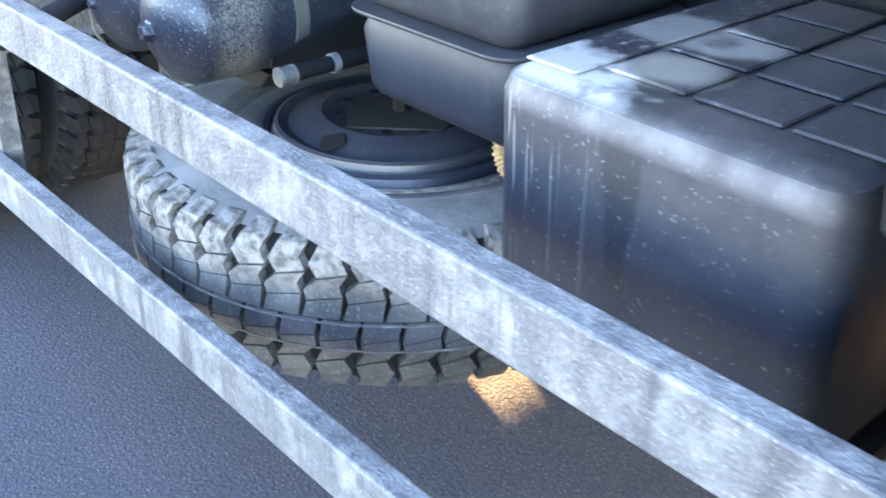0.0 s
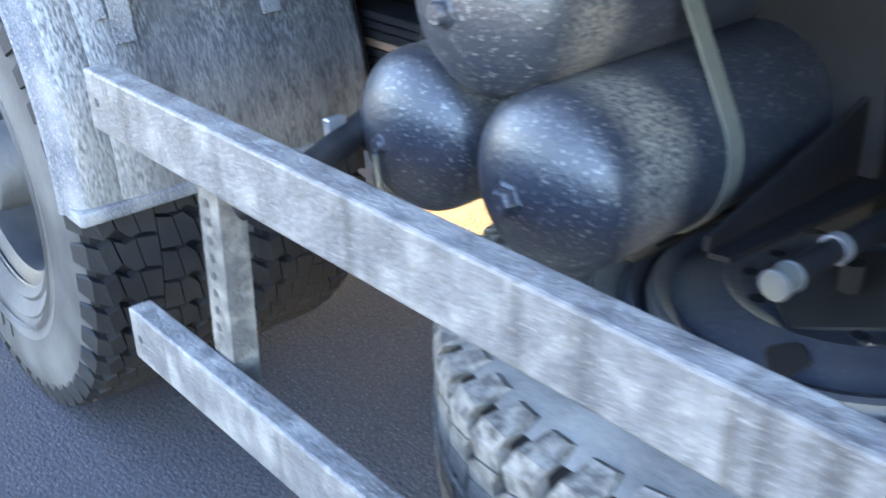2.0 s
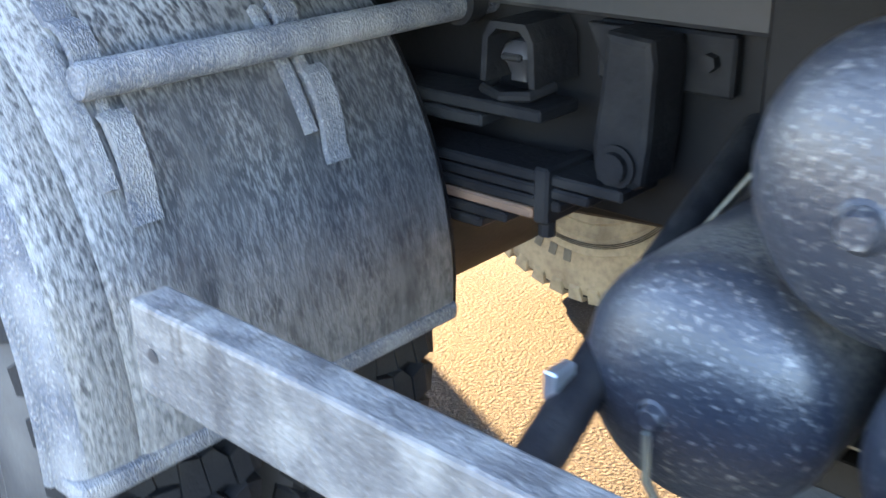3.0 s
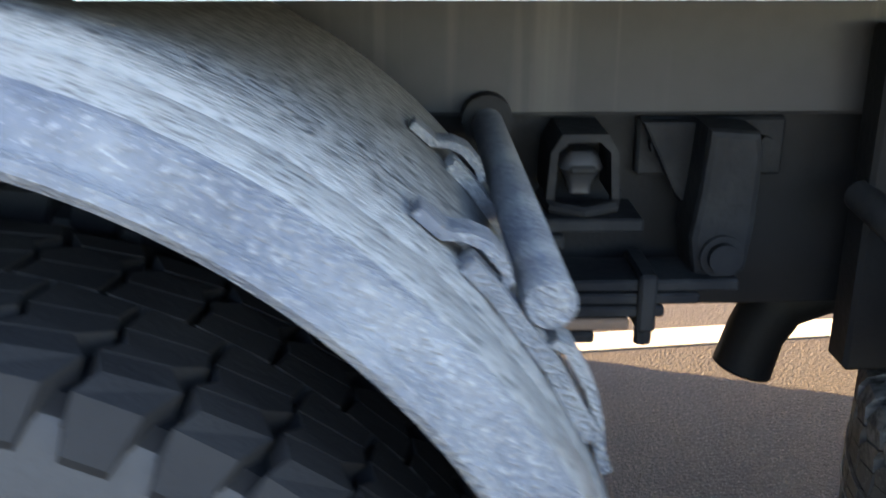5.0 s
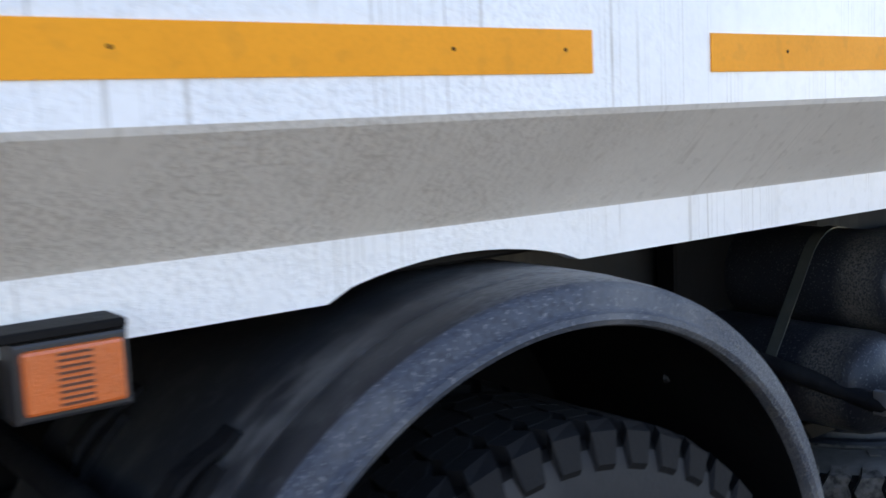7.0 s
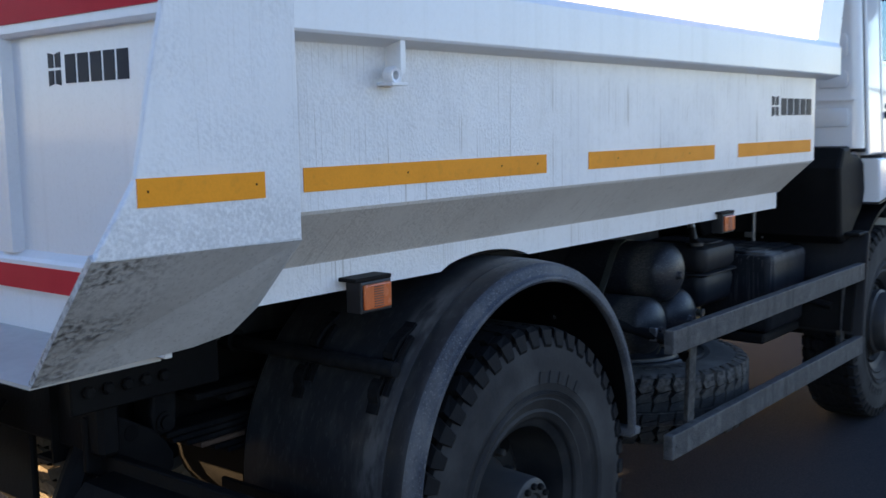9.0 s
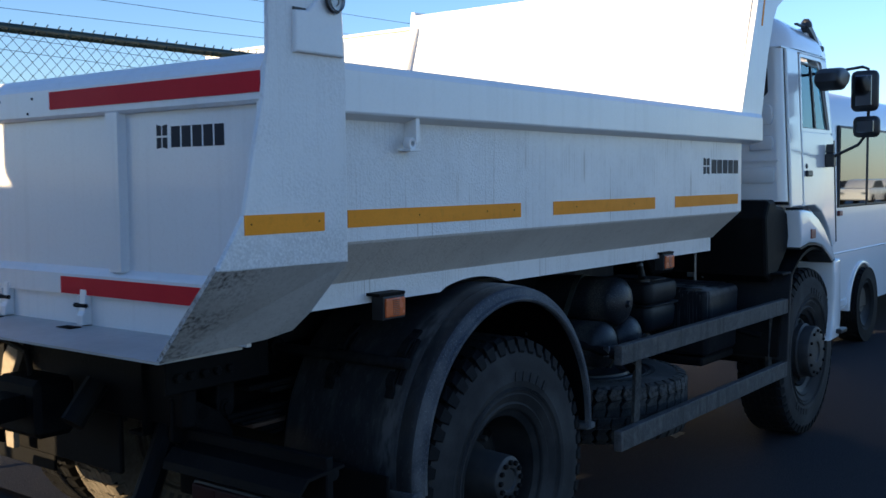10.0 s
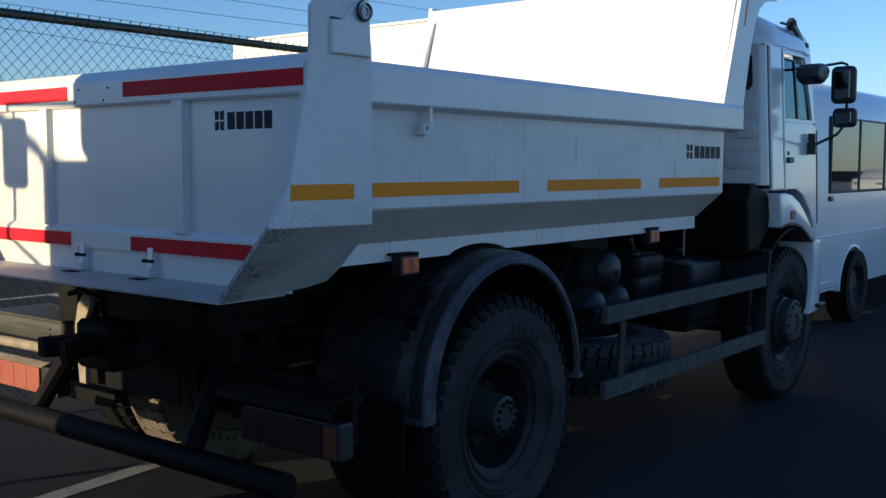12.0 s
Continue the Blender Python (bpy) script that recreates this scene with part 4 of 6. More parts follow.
# ---------------------------------------------------------------- rear fender
def fender(side):
    cx, cz = AX, 0.662
    prof = [(1.198, 0.532), (1.211, 0.530), (1.219, 0.533), (1.223, 0.540), (1.220, 0.547), (1.213, 0.5505), (1.209, 0.556), (1.205, 0.575), (1.201, 0.580), (1.194, 0.5845), (1.175, 0.588), (1.140, 0.591), (1.132, 0.5885), (1.124, 0.5925), (1.05, 0.594), (0.62, 0.594), (0.612, 0.588), (0.612, 0.580),
            (0.62, 0.584), (1.095, 0.584), (1.13, 0.582), (1.165, 0.579), (1.186, 0.574), (1.195, 0.564), (1.198, 0.550)]
    bm = bmesh.new()
    n = 60
    rings = []
    for i in range(n + 1):
        a = radians(-4 + 189 * i / n)
        rings.append([bm.verts.new((cx + r * math.cos(a), side * y, cz + r * math.sin(a))) for y, r in prof])
    k = len(prof)
    for a, b in zip(rings, rings[1:]):
        for j in range(k):
            bm.faces.new((a[j], a[(j + 1) % k], b[(j + 1) % k], b[j]))
    bm.faces.new(rings[0])
    bm.faces.new(rings[-1][::-1])
    bmesh.ops.recalc_face_normals(bm, faces=bm.faces)
    for f in bm.faces:
        m = f.calc_center_median()
        # inward faces are coloured black, darker than the dusty outside
        inward = f.normal.x * (m.x - cx) + f.normal.z * (m.z - cz) < 0
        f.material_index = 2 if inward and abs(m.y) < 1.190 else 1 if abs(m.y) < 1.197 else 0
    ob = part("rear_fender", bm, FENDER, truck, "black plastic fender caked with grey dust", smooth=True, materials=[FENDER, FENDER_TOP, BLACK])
    # thick hem across both ends
    for a in (-4, 185):
        p = (cx + 0.566 * math.cos(radians(a)), cz + 0.566 * math.sin(radians(a)))
        part("fender_hem", box(p[0] - 0.034, p[0] + 0.034, side * 1.212, side * 0.612, p[1] - 0.012, p[1] + 0.016, bevel=0.008, seg=2), FENDER, ob)
    # carrying tubes and clamp straps
    for a, w in ((36.4, 1.097), (144, 1.121)):
        p = Vector((cx + 0.627 * math.cos(radians(a)), 0, cz + 0.627 * math.sin(radians(a))))
        part("fender_tube", tube([(p.x, side * w, p.z), (p.x, side * (w - 0.004), p.z), (p.x, side * 0.40, p.z)], [0.018, 0.0205, 0.0205], 24), CASTING if a > 90 else FENDER, ob, "dusty round carrying tube", smooth=True)

        part("tube_collar", tube([(p.x, side * 0.505, p.z + 0.004), (p.x, side * 0.472, p.z + 0.004)], 0.033, 18), CASTING, ob, "dusty collar on the frame", smooth=True)

        def polar(r, ang):
            return (cx + r * math.cos(radians(a - 37 + ang)), cz + r * math.sin(radians(a - 37 + ang)))

        def strip(run, thick, y0, y1):
            add_prism(bm, [polar(r, g) for r, g in run] + [polar(r + thick, g) for r, g in reversed(run)], "y", side * y0, side * y1)
        for yy in (1.066, 0.79):
            bm = bmesh.new()
            strip([(0.595, 47.8), (0.596, 45.2), (0.607, 44.0), (0.613, 42.6), (0.612, 40.6), (0.606, 39.4)], 0.009, yy - 0.017, yy + 0.017)
            strip([(0.606, 34.0), (0.613, 32.8), (0.612, 29.5), (0.605, 26.8), (0.596, 24.2), (0.595, 22.4)], 0.009, yy - 0.017, yy + 0.017)
            strip([(0.594, 43), (0.595, 40), (0.595, 33), (0.594, 26.5)], 0.013, yy + 0.022, yy + 0.034)
            strip([(0.594, 43), (0.595, 40), (0.595, 33), (0.594, 26.5)], 0.013, yy - 0.004, yy + 0.008)
            part("clamp_strap", bm, CASTING if a > 90 else FENDER, ob, "dusty steel clamp strap")
    for a in (12, 35, 60):
        bm = lathe([(0, -0.006), (0.007, -0.006), (0.010, 0.0)], 10)
        bmesh.ops.transform(bm, matrix=Matrix.Translation((cx + 0.585 * math.cos(radians(a)), side * 0.95, cz + 0.585 * math.sin(radians(a)))), verts=bm.verts)
        part("fender_bolt", bm, HUB, ob)
    return ob


right_fender = fender(-1)
fender(1)
# wall added on the right to hide bright ground behind the wheel
pts = arc(AX, 0.662, 0.585, -4, 185, 40) + arc(AX, 0.662, 0.40, 185, -4, 40)
part("inner_wall", prism(pts, "y", -0.612, -0.602), BLACK, right_fender, "added black wall closing the wheel arch")

# ---------------------------------------------------------------- side guard
guard = part("side_guard", box(0.917, 2.995, -1.233, -1.195, 0.842, 0.927, bevel=0.004, seg=2), RAIL, truck, "dusty grey steel side guard with two rails")
part("lower_rail", box(0.917, 2.995, -1.233, -1.195, 0.468, 0.556, bevel=0.004, seg=2), RAIL, guard)
for x, dy in ((1.135, 0.0), (2.955, 0.05)):
    bm = bmesh.new()
    add_prism(bm, [(x - 0.030, 0.47), (x + 0.022, 0.47), (x + 0.048, 0.872), (x - 0.003, 0.872)], "y", dy - 1.194, dy - 1.188)
    add_prism(bm, [(x + 0.016, 0.47), (x + 0.022, 0.47), (x + 0.048, 0.872), (x + 0.042, 0.872)], "y", dy - 1.188, dy - 1.155)
    if dy:
        for z in (0.885, 0.512):
            add_box(bm, x + 0.012, x + 0.038, dy - 1.195, -1.194, z - 0.03, z + 0.02, bevel=0.0)
    post = part("guard_post", bm, POST, guard, "muddy perforated steel post")
    for k in range(9):
        z = 0.60 + 0.027 * k
        bm = lathe([(0, -0.0005), (0.0065, -0.0005), (0.0065, 0.0)], 10)
        bmesh.ops.transform(bm, matrix=Matrix.Translation((x + 0.020 - 0.030 * (0.925 - z) / 0.455, dy - 1.1945, z)), verts=bm.verts)
        part("post_hole", bm, SEAL, post)
    if x > 2:
        part("guard_arm", tube([(x, -1.09, 0.70), (x + 0.01, -0.95, 0.72), (x + 0.02, -0.43, 0.82)], 0.02, 10), CASTING, guard, smooth=True)
        continue
    part("guard_arm", tube([(x + 0.03, -1.16, 0.78), (x + 0.08, -1.10, 0.815), (x + 0.04, -0.90, 0.865), (x - 0.02, -0.53, 0.945)], 0.021, 12), CASTING, guard, "dusty round guard arm", smooth=True)
    part("arm_clip", box(x + 0.045, x + 0.058, -1.03, -1.00, 0.82, 0.87, bevel=0.002), ZINC, guard)
for z in (0.885, 0.512):
    bm = lathe([(0, -0.001), (0.006, -0.001), (0.006, 0)], 10)
    bmesh.ops.transform(bm, matrix=Matrix.Translation((0.945, -1.2335, z)), verts=bm.verts)
    part("rail_hole", bm, SEAL, guard)


left_guard = part("side_guard", box(0.917, 2.995, 1.195, 1.233, 0.842, 0.927, bevel=0.004, seg=2), RAIL, truck, "dusty grey steel side guard with two rails")
part("lower_rail", box(0.917, 2.995, 1.195, 1.233, 0.468, 0.556, bevel=0.004, seg=2), RAIL, left_guard)
for x in (1.135, 2.85):
    part("guard_post", box(x, x + 0.05, 1.188, 1.194, 0.47, 0.925, bevel=0.001), POST, left_guard)
    part("guard_arm", tube([(x + 0.03, 1.16, 0.80), (x, 0.43, 0.90)], 0.021, 10), BLACK, left_guard)


# ---------------------------------------------------------------- air tanks, boxes
def air_tank(x, z, r, y0, y1, boss, label):
    n = 7
    cap = [(r * math.sin(math.pi / 2 * i / n), y0 + r * 0.62 * (1 - math.cos(math.pi / 2 * i / n))) for i in range(n + 1)]
    prof = cap + [(r, y1 - r * 0.5)] + [(r * math.cos(math.pi / 2 * i / n), y1 - r * 0.5 + r * 0.5 * math.sin(math.pi / 2 * i / n)) for i in range(1, n + 1)]
    bm = lathe(prof, 48)
    bmesh.ops.transform(bm, matrix=Matrix.Translation((x, 0, z)), verts=bm.verts)
    ob = part("air_tank", bm, TANK, truck, label, smooth=True)
    bm = lathe([(0, -0.016), (0.013, -0.016), (0.016, -0.012), (0.018, -0.002), (0.024, 0.003), (0.030, 0.012)], 6 if boss > 0.9 else 20)
    bmesh.ops.transform(bm, matrix=Matrix.Translation((x - 0.1 * r, y0, z - 0.06 * r)) @ Matrix.Scale(boss, 4), verts=bm.verts)
    part("plug", bm, TANK, ob, smooth=True)
    return ob


air_tank(1.415, 1.050, 0.116, -1.010, 0.10, 0.85, "dusty black air tank above two others")
air_tank(1.518, 0.858, 0.113, -1.010, 0.10, 1.0, "dusty black air tank with a mud-spattered side")
air_tank(1.277, 0.856, 0.111, -1.002, 0.10, 0.6, "dusty black air tank with a drain line")
part("cradle_foot", prism([(1.24, 0.738), (1.56, 0.738), (1.52, 0.70), (1.28, 0.70)], "y", -0.80, -0.50, bevel=0.004), BLACK, truck, "black cradle foot under the air tanks")
# steel straps drawn round the three tanks together
TANKS = ((1.415, 1.050, 0.116), (1.518, 0.858, 0.113), (1.277, 0.856, 0.111))
for y in (-0.765, -0.42):
    rings = []
    bm = bmesh.new()
    for i in range(90):
        a = radians(4 * i)
        c = max(TANKS, key=lambda q: q[0] * math.cos(a) + q[1] * math.sin(a) + q[2])
        rings.append([bm.verts.new((c[0] + (c[2] + g) * math.cos(a), w, c[1] + (c[2] + g) * math.sin(a))) for g, w in ((0.001, y - 0.014), (0.004, y - 0.014), (0.004, y + 0.014), (0.001, y + 0.014))])
    for i in range(90):
        for j in range(4):
            bm.faces.new((rings[i][j], rings[i][(j + 1) % 4], rings[(i + 1) % 90][(j + 1) % 4], rings[(i + 1) % 90][j]))
    bmesh.ops.recalc_face_normals(bm, faces=bm.faces)
    part("tank_strap", bm, STRAP, truck, "dull steel strap round the air tanks")
part("drain_line", tube([(1.267, -1.012, 0.839), (1.266, -1.007, 0.794), (1.271, -0.987, 0.754)], 0.004, 6), STRAP, truck, "thin pale drain line")
part("tank_cradle", box(1.12, 1.70, -0.55, -0.49, 0.70, 1.16, bevel=0.006), BLACK, truck)

# two-shell plastic tank with a welded flange
def shell(x0, x1, y0, y1, z0, z1, r, taper, mat, name, parent, label=""):
    bm = bmesh.new()
    rings = []
    k = min(1.0, (z1 - z0) / 0.08)
    levels = [(z0, taper + 0.03 * k), (z0 + 0.012 * k, taper + 0.012 * k), (z0 + 0.03 * k, taper), (z1 - 0.03 * k, 0.0), (z1 - 0.010 * k, 0.008 * k), (z1, 0.03 * k)]
    for z, inset in levels:
        ring = []
        for cx, cy, a0 in ((x1 - r, y1 - r, 0), (x0 + r, y1 - r, 90), (x0 + r, y0 + r, 180), (x1 - r, y0 + r, 270)):
            for i in range(6):
                a = radians(a0 + 90 * i / 5)
                rr = max(r - inset, 0.005)
                ring.append(bm.verts.new((cx + rr * math.cos(a), cy + rr * math.sin(a), z)))
        rings.append(ring)
    n = len(rings[0])
    for a, b in zip(rings, rings[1:]):
        for k in range(n):
            bm.faces.new((a[k], a[(k + 1) % n], b[(k + 1) % n], b[k]))
    bm.faces.new(rings[0][::-1])
    bm.faces.new(rings[-1])
    bmesh.ops.recalc_face_normals(bm, faces=bm.faces)
    return part(name, bm, mat, parent, label, smooth=True)


tank = shell(1.916, 2.276, -0.876, -0.48, 0.968, 1.088, 0.05, 0.003, PLASTIC, "plastic_tank", truck, "black two-shell plastic tank with a filler neck")
shell(1.920, 2.272, -0.870, -0.485, 0.818, 0.964, 0.05, 0.010, PLASTIC, "lower_shell", tank)
shell(1.906, 2.286, -0.886, -0.472, 0.962, 0.970, 0.056, 0.0, PLASTIC, "flange", tank)
shell(2.06, 2.24, -0.83, -0.53, 1.085, 1.096, 0.04, 0.0, PLASTIC, "top_panel", tank)
neck = part("filler_neck", tube([(2.0, -0.79, 1.08), (2.0, -0.79, 1.102), (2.0, -0.79, 1.103), (2.002, -0.785, 1.115), (2.012, -0.765, 1.19), (2.022, -0.735, 1.24)], [0.040, 0.040, 0.026, 0.018, 0.014, 0.014], 20), SEAL, tank, "black filler neck with a hose", smooth=True)
part("hose_clip", tube([(2.008, -0.771, 1.166), (2.010, -0.767, 1.178)], 0.0175, 14), ZINC, neck, "bright hose clip")
# corrugated hose sagging below the tank
pts = [(x + 0.018, y, z) for x, y, z in ((2.085, -0.70, 0.80), (2.088, -0.715, 0.765), (2.093, -0.72, 0.738), (2.104, -0.72, 0.718), (2.122, -0.72, 0.708), (2.145, -0.72, 0.710), (2.168, -0.72, 0.724), (2.19, -0.715, 0.75), (2.205, -0.70, 0.79))]
fine, radii = [], []
for i in range(49):
    q = i / 48 * (len(pts) - 1)
    k = min(int(q), len(pts) - 2)
    fine.append(Vector(pts[k]).lerp(Vector(pts[k + 1]), q - k))
    radii.append(0.0105 if i % 2 else 0.0145)
part("corrugated_hose", tube(fine, radii, 14), HOSE, truck, "corrugated hose below the plastic tank, sunlight painted in as tan")
# pipe with a bright collar below the tank
pipe = part("pipe_stub", tube([(1.796, -0.918, 0.8275), (1.797, -0.82, 0.829), (1.83, -0.50, 0.842)], [0.014, 0.014, 0.018], 16), BLACK, truck, "short black pipe with a bright zinc collar", smooth=True)
part("collar", tube([(1.7965, -0.824, 0.8288), (1.7970, -0.811, 0.8292)], 0.0172, 20), ZINC, pipe, "bright zinc collar")
part("pipe_end", tube([(1.796, -0.932, 0.8272), (1.7962, -0.898, 0.8277)], 0.0155, 16), STRAP, pipe, "worn steel end")
for y in (-0.929, -0.902):
    part("end_ring", tube([(1.796, y - 0.002, 0.8273), (1.796, y + 0.002, 0.8274)], 0.0166, 18), ZINC, pipe, "bright ring")
part("brace_plate", prism([(-0.868, 0.798), (-0.864, 0.815), (-0.45, 0.928), (-0.45, 0.79)], "x", 1.668, 1.676, bevel=0.001), BLACK, truck, "dark bracket plate above the spare wheel")
part("brace_flange", prism([(1.676, -0.866), (1.676, -0.45), (1.74, -0.45), (1.70, -0.86)], "z", 0.790, 0.797), BLACK, truck)

batt = shell(2.366, 2.828, -1.005, -0.45, 0.64, 1.020, 0.045, 0.010, BATTERY, "battery_box", truck, "black plastic battery box with a dusty ribbed lid")
for i in range(3):
    for k in range(4):
        x, y = 2.475 + 0.118 * i, -0.925 + 0.115 * k
        part("lid_panel", box(x, x + 0.108, y, y + 0.105, 1.0205, 1.0255, bevel=0.0025), BATTERY, batt)
part("lid_rim", box(2.385, 2.462, -0.965, -0.47, 1.0205, 1.0245, bevel=0.0025), BATTERY, batt)
part("box_step", box(2.37, 2.83, -0.97, -0.48, 0.59, 0.636, bevel=0.01), BLACK, truck)

# ---------------------------------------------------------------- chassis
for side in (-1, 1):
    pts = [(side * y, z) for y, z in ((0.43, 0.80), (0.43, 1.05), (0.35, 1.05), (0.35, 1.04), (0.422, 1.04), (0.422, 0.81), (0.35, 0.81), (0.35, 0.80))]
    part("frame_rail", prism(pts, "x", -0.92, 4.3), BLACK, truck, "black pressed-steel frame rail")
    part("subframe_rail", box(-0.9, 2.28, side * 0.470, side * 0.36, 1.036, 1.262, bevel=0.006), SUBFRAME, truck, "dusty dark subframe side with pale drips")
    spring = part("leaf_spring", box(AX - 0.80, AX + 0.83, side * 0.565, side * 0.475, 0.826, 0.842, bevel=0.003), CASTING, truck, "leaf spring pack with rusty lower leaves")
    for k in range(5):
        q = 0.78 - 0.045 * k
        part("spring_leaf", box(AX - q, AX + q, side * 0.565, side * 0.475, 0.808 - 0.018 * k, 0.823 - 0.018 * k, bevel=0.003), RUST if k == 2 else CASTING, spring)
    for k in range(2):
        part("helper_leaf", box(AX - 0.70 + 0.1 * k, AX + 0.70 - 0.1 * k, side * 0.565, side * 0.475, 0.907 - 0.022 * k, 0.925 - 0.022 * k, bevel=0.003), CASTING, spring, "dusty helper leaf")
    for x in (AX + 0.81, AX - 0.79):
        hanger = part("spring_hanger", prism([(x - 0.030, 1.035), (x + 0.036, 1.030), (x + 0.042, 1.0), (x + 0.040, 0.90), (x + 0.034, 0.845), (x, 0.826), (x - 0.036, 0.842), (x - 0.044, 0.89), (x - 0.036, 0.95)], "y", side * 0.46, side * 0.545, bevel=0.010), CASTING, truck, "dusty cast spring hanger")
        part("hanger_web", prism([(x - 0.10, 1.03), (x - 0.02, 1.03), (x - 0.02, 0.90), (x - 0.05, 0.93)], "y", side * 0.46, side * 0.48, bevel=0.004), CASTING, hanger)
        part("hanger_flange", box(x - 0.10, x + 0.10, side * 0.432, side * 0.452, 0.95, 1.03, bevel=0.004), CASTING, hanger)
        part("hanger_pin", tube([(x - 0.002, side * 0.562, 0.868), (x - 0.002, side * 0.46, 0.868)], 0.020, 16), CASTING, hanger)
        part("pin_ring", tube([(x - 0.002, side * 0.552, 0.868), (x - 0.002, side * 0.548, 0.868)], 0.029, 18), CASTING, hanger)
        for q in (-0.075, 0.07):
            part("flange_bolt", tube([(x + q, side * 0.468, 0.995), (x + q, side * 0.45, 0.995)], 0.012, 6), CASTING, hanger)
    part("spring_clip", box(AX + 0.698, AX + 0.722, side * 0.575, side * 0.465, 0.772, 0.852, bevel=0.004), CASTING, spring)
    part("clip_bolt", tube([(AX + 0.71, side * 0.556, 0.774), (AX + 0.71, side * 0.556, 0.752)], 0.012, 8), CASTING, spring)
    for x in (AX - 0.07, AX + 0.07):
        part("u_bolt", tube([(x, side * 0.53, 0.78), (x, side * 0.53, 0.40)], 0.011, 8), BLACK, truck)
    # bump stop: a pressed cup with a rim, open towards the wheel, over a rubber block
    x0, x1 = AX + 0.578, AX + 0.672
    bm = bmesh.new()
    arch = [(x0, 0.944), (x0 + 0.004, 1.005), (x0 + 0.018, 1.028), (x1 - 0.018, 1.028), (x1 - 0.004, 1.005), (x1, 0.944)]
    inner = [(p[0] + (0.010 if p[0] < (x0 + x1) / 2 else -0.010), p[1] - (0.010 if p[1] > 1.01 else 0.0)) for p in arch]
    add_prism(bm, arch + inner[::-1], "y", side * 0.44, side * 0.540)
    add_prism(bm, inner, "y", side * 0.44, side * 0.452)
    cup = part("bump_stop", bm, CASTING, truck, "dusty pressed bump stop cup with a worn rim")
    part("cup_rim", tube([(x0 - 0.003, side * 0.50, 0.942), (x0 + 0.008, side * 0.540, 0.934), (x0 + 0.047, side * 0.552, 0.930), (x1 - 0.008, side * 0.540, 0.934), (x1 + 0.003, side * 0.50, 0.942)], 0.008, 8), CASTING, cup, smooth=True)
    shell(x0 + 0.018, x1 - 0.018, min(side * 0.53, side * 0.46), max(side * 0.53, side * 0.46), 0.945, 1.0, 0.02, 0.01, SEAL, "rubber_block", cup)
    part("block_plate", box(x0 + 0.03, x1 - 0.03, side * 0.535, side * 0.46, 0.975, 0.985, bevel=0.003), CASTING, cup)
part("rear_axle", tube([(AX, -1.0, RT), (AX, -0.30, RT), (AX, -0.22, RT), (AX, 0.22, RT), (AX, 0.30, RT), (AX, 1.0, RT)], [0.07, 0.085, 0.215, 0.215, 0.085, 0.07], 24), BLACK, truck, "black cast rear axle", smooth=True)
part("front_axle", box(FX - 0.05, FX + 0.05, -0.85, 0.85, 0.42, 0.52, bevel=0.02), BLACK, truck)
part("drive_shaft", tube([(AX + 0.2, 0, 0.58), (2.6, 0, 0.78)], 0.05, 14), BLACK, truck)
shell(2.5, 3.4, -0.28, 0.28, 0.55, 1.1, 0.12, 0.04, BLACK, "gearbox", truck)
part("engine_block", box(3.35, 4.2, -0.33, 0.33, 0.55, 1.15, bevel=0.06, seg=2), BLACK, truck)
part("exhaust_pipe", tube([(2.2, 0.05, 0.70), (1.45, -0.08, 0.665), (1.27, -0.10, 0.655), (1.19, -0.11, 0.625), (1.155, -0.12, 0.565), (1.135, -0.125, 0.497)], [0.06, 0.06, 0.062, 0.060, 0.052, 0.054], 20), BLACK, truck, "black exhaust pipe bent down", smooth=True)
bm = lathe([(0, 0.0), (0.052, 0.0), (0.055, 0.002)], 20)
bmesh.ops.transform(bm, matrix=Matrix.Translation((1.1345, -0.1252, 0.4955)) @ Matrix.Rotation(radians(16), 4, "Y") @ Matrix.Rotation(radians(90), 4, "X"), verts=bm.verts)
part("pipe_mouth", bm, SEAL, truck)
# dark sheet added behind the springs to close a bright gap
part("frame_plate", box(0.78, 2.2, -0.415, -0.40, 0.745, 0.86, bevel=0.003), BLACK, truck)
for x in (-0.75, 0.55, 1.12, 2.4):
    part("cross_member", box(x - 0.05, x + 0.05, -0.42, 0.42, 0.83, 1.02, bevel=0.012), BLACK, truck)
for side in (-1, 1):
    bm = lathe([(0, -0.11), (0.06, -0.11), (0.078, -0.10), (0.082, -0.02), (0.088, -0.015), (0.088, 0.0), (0.082, 0.005), (0.075, 0.07), (0.05, 0.085), (0.0, 0.085)], 28)
    bmesh.ops.transform(bm, matrix=Matrix.Translation((AX + 0.33, side * 0.57, 0.74)) @ Matrix.Rotation(radians(70), 4, "Z"), verts=bm.verts)
    part("brake_chamber", bm, CASTING, truck, "dusty black brake chamber", smooth=True)
    part("shock_absorber", tube([(AX + 0.16, side * 0.56, 0.50), (AX + 0.30, side * 0.52, 1.0)], 0.035, 14), BLACK, truck, smooth=True)
rod = part("upright_rod", tube([(2.885, -0.70, 0.95), (2.885, -0.70, 1.40)], 0.010, 12), ZINC, truck, "bright upright rod behind the battery box", smooth=True)
part("rod_end", box(2.80, 2.815, -0.735, -0.685, 1.045, 1.072, bevel=0.002), ZINC, rod, "pale tag")
part("drop_pipe", tube([(2.945, -0.70, 1.05), (2.945, -0.70, 1.40)], 0.020, 14), STRAP, truck, "steel pipe behind the battery box", smooth=True)
for k in range(4):
    part("chain_piece", box(2.925, 2.937, -0.735, -0.723, 1.03 + 0.026 * k, 1.050 + 0.026 * k, bevel=0.003), ZINC, rod)
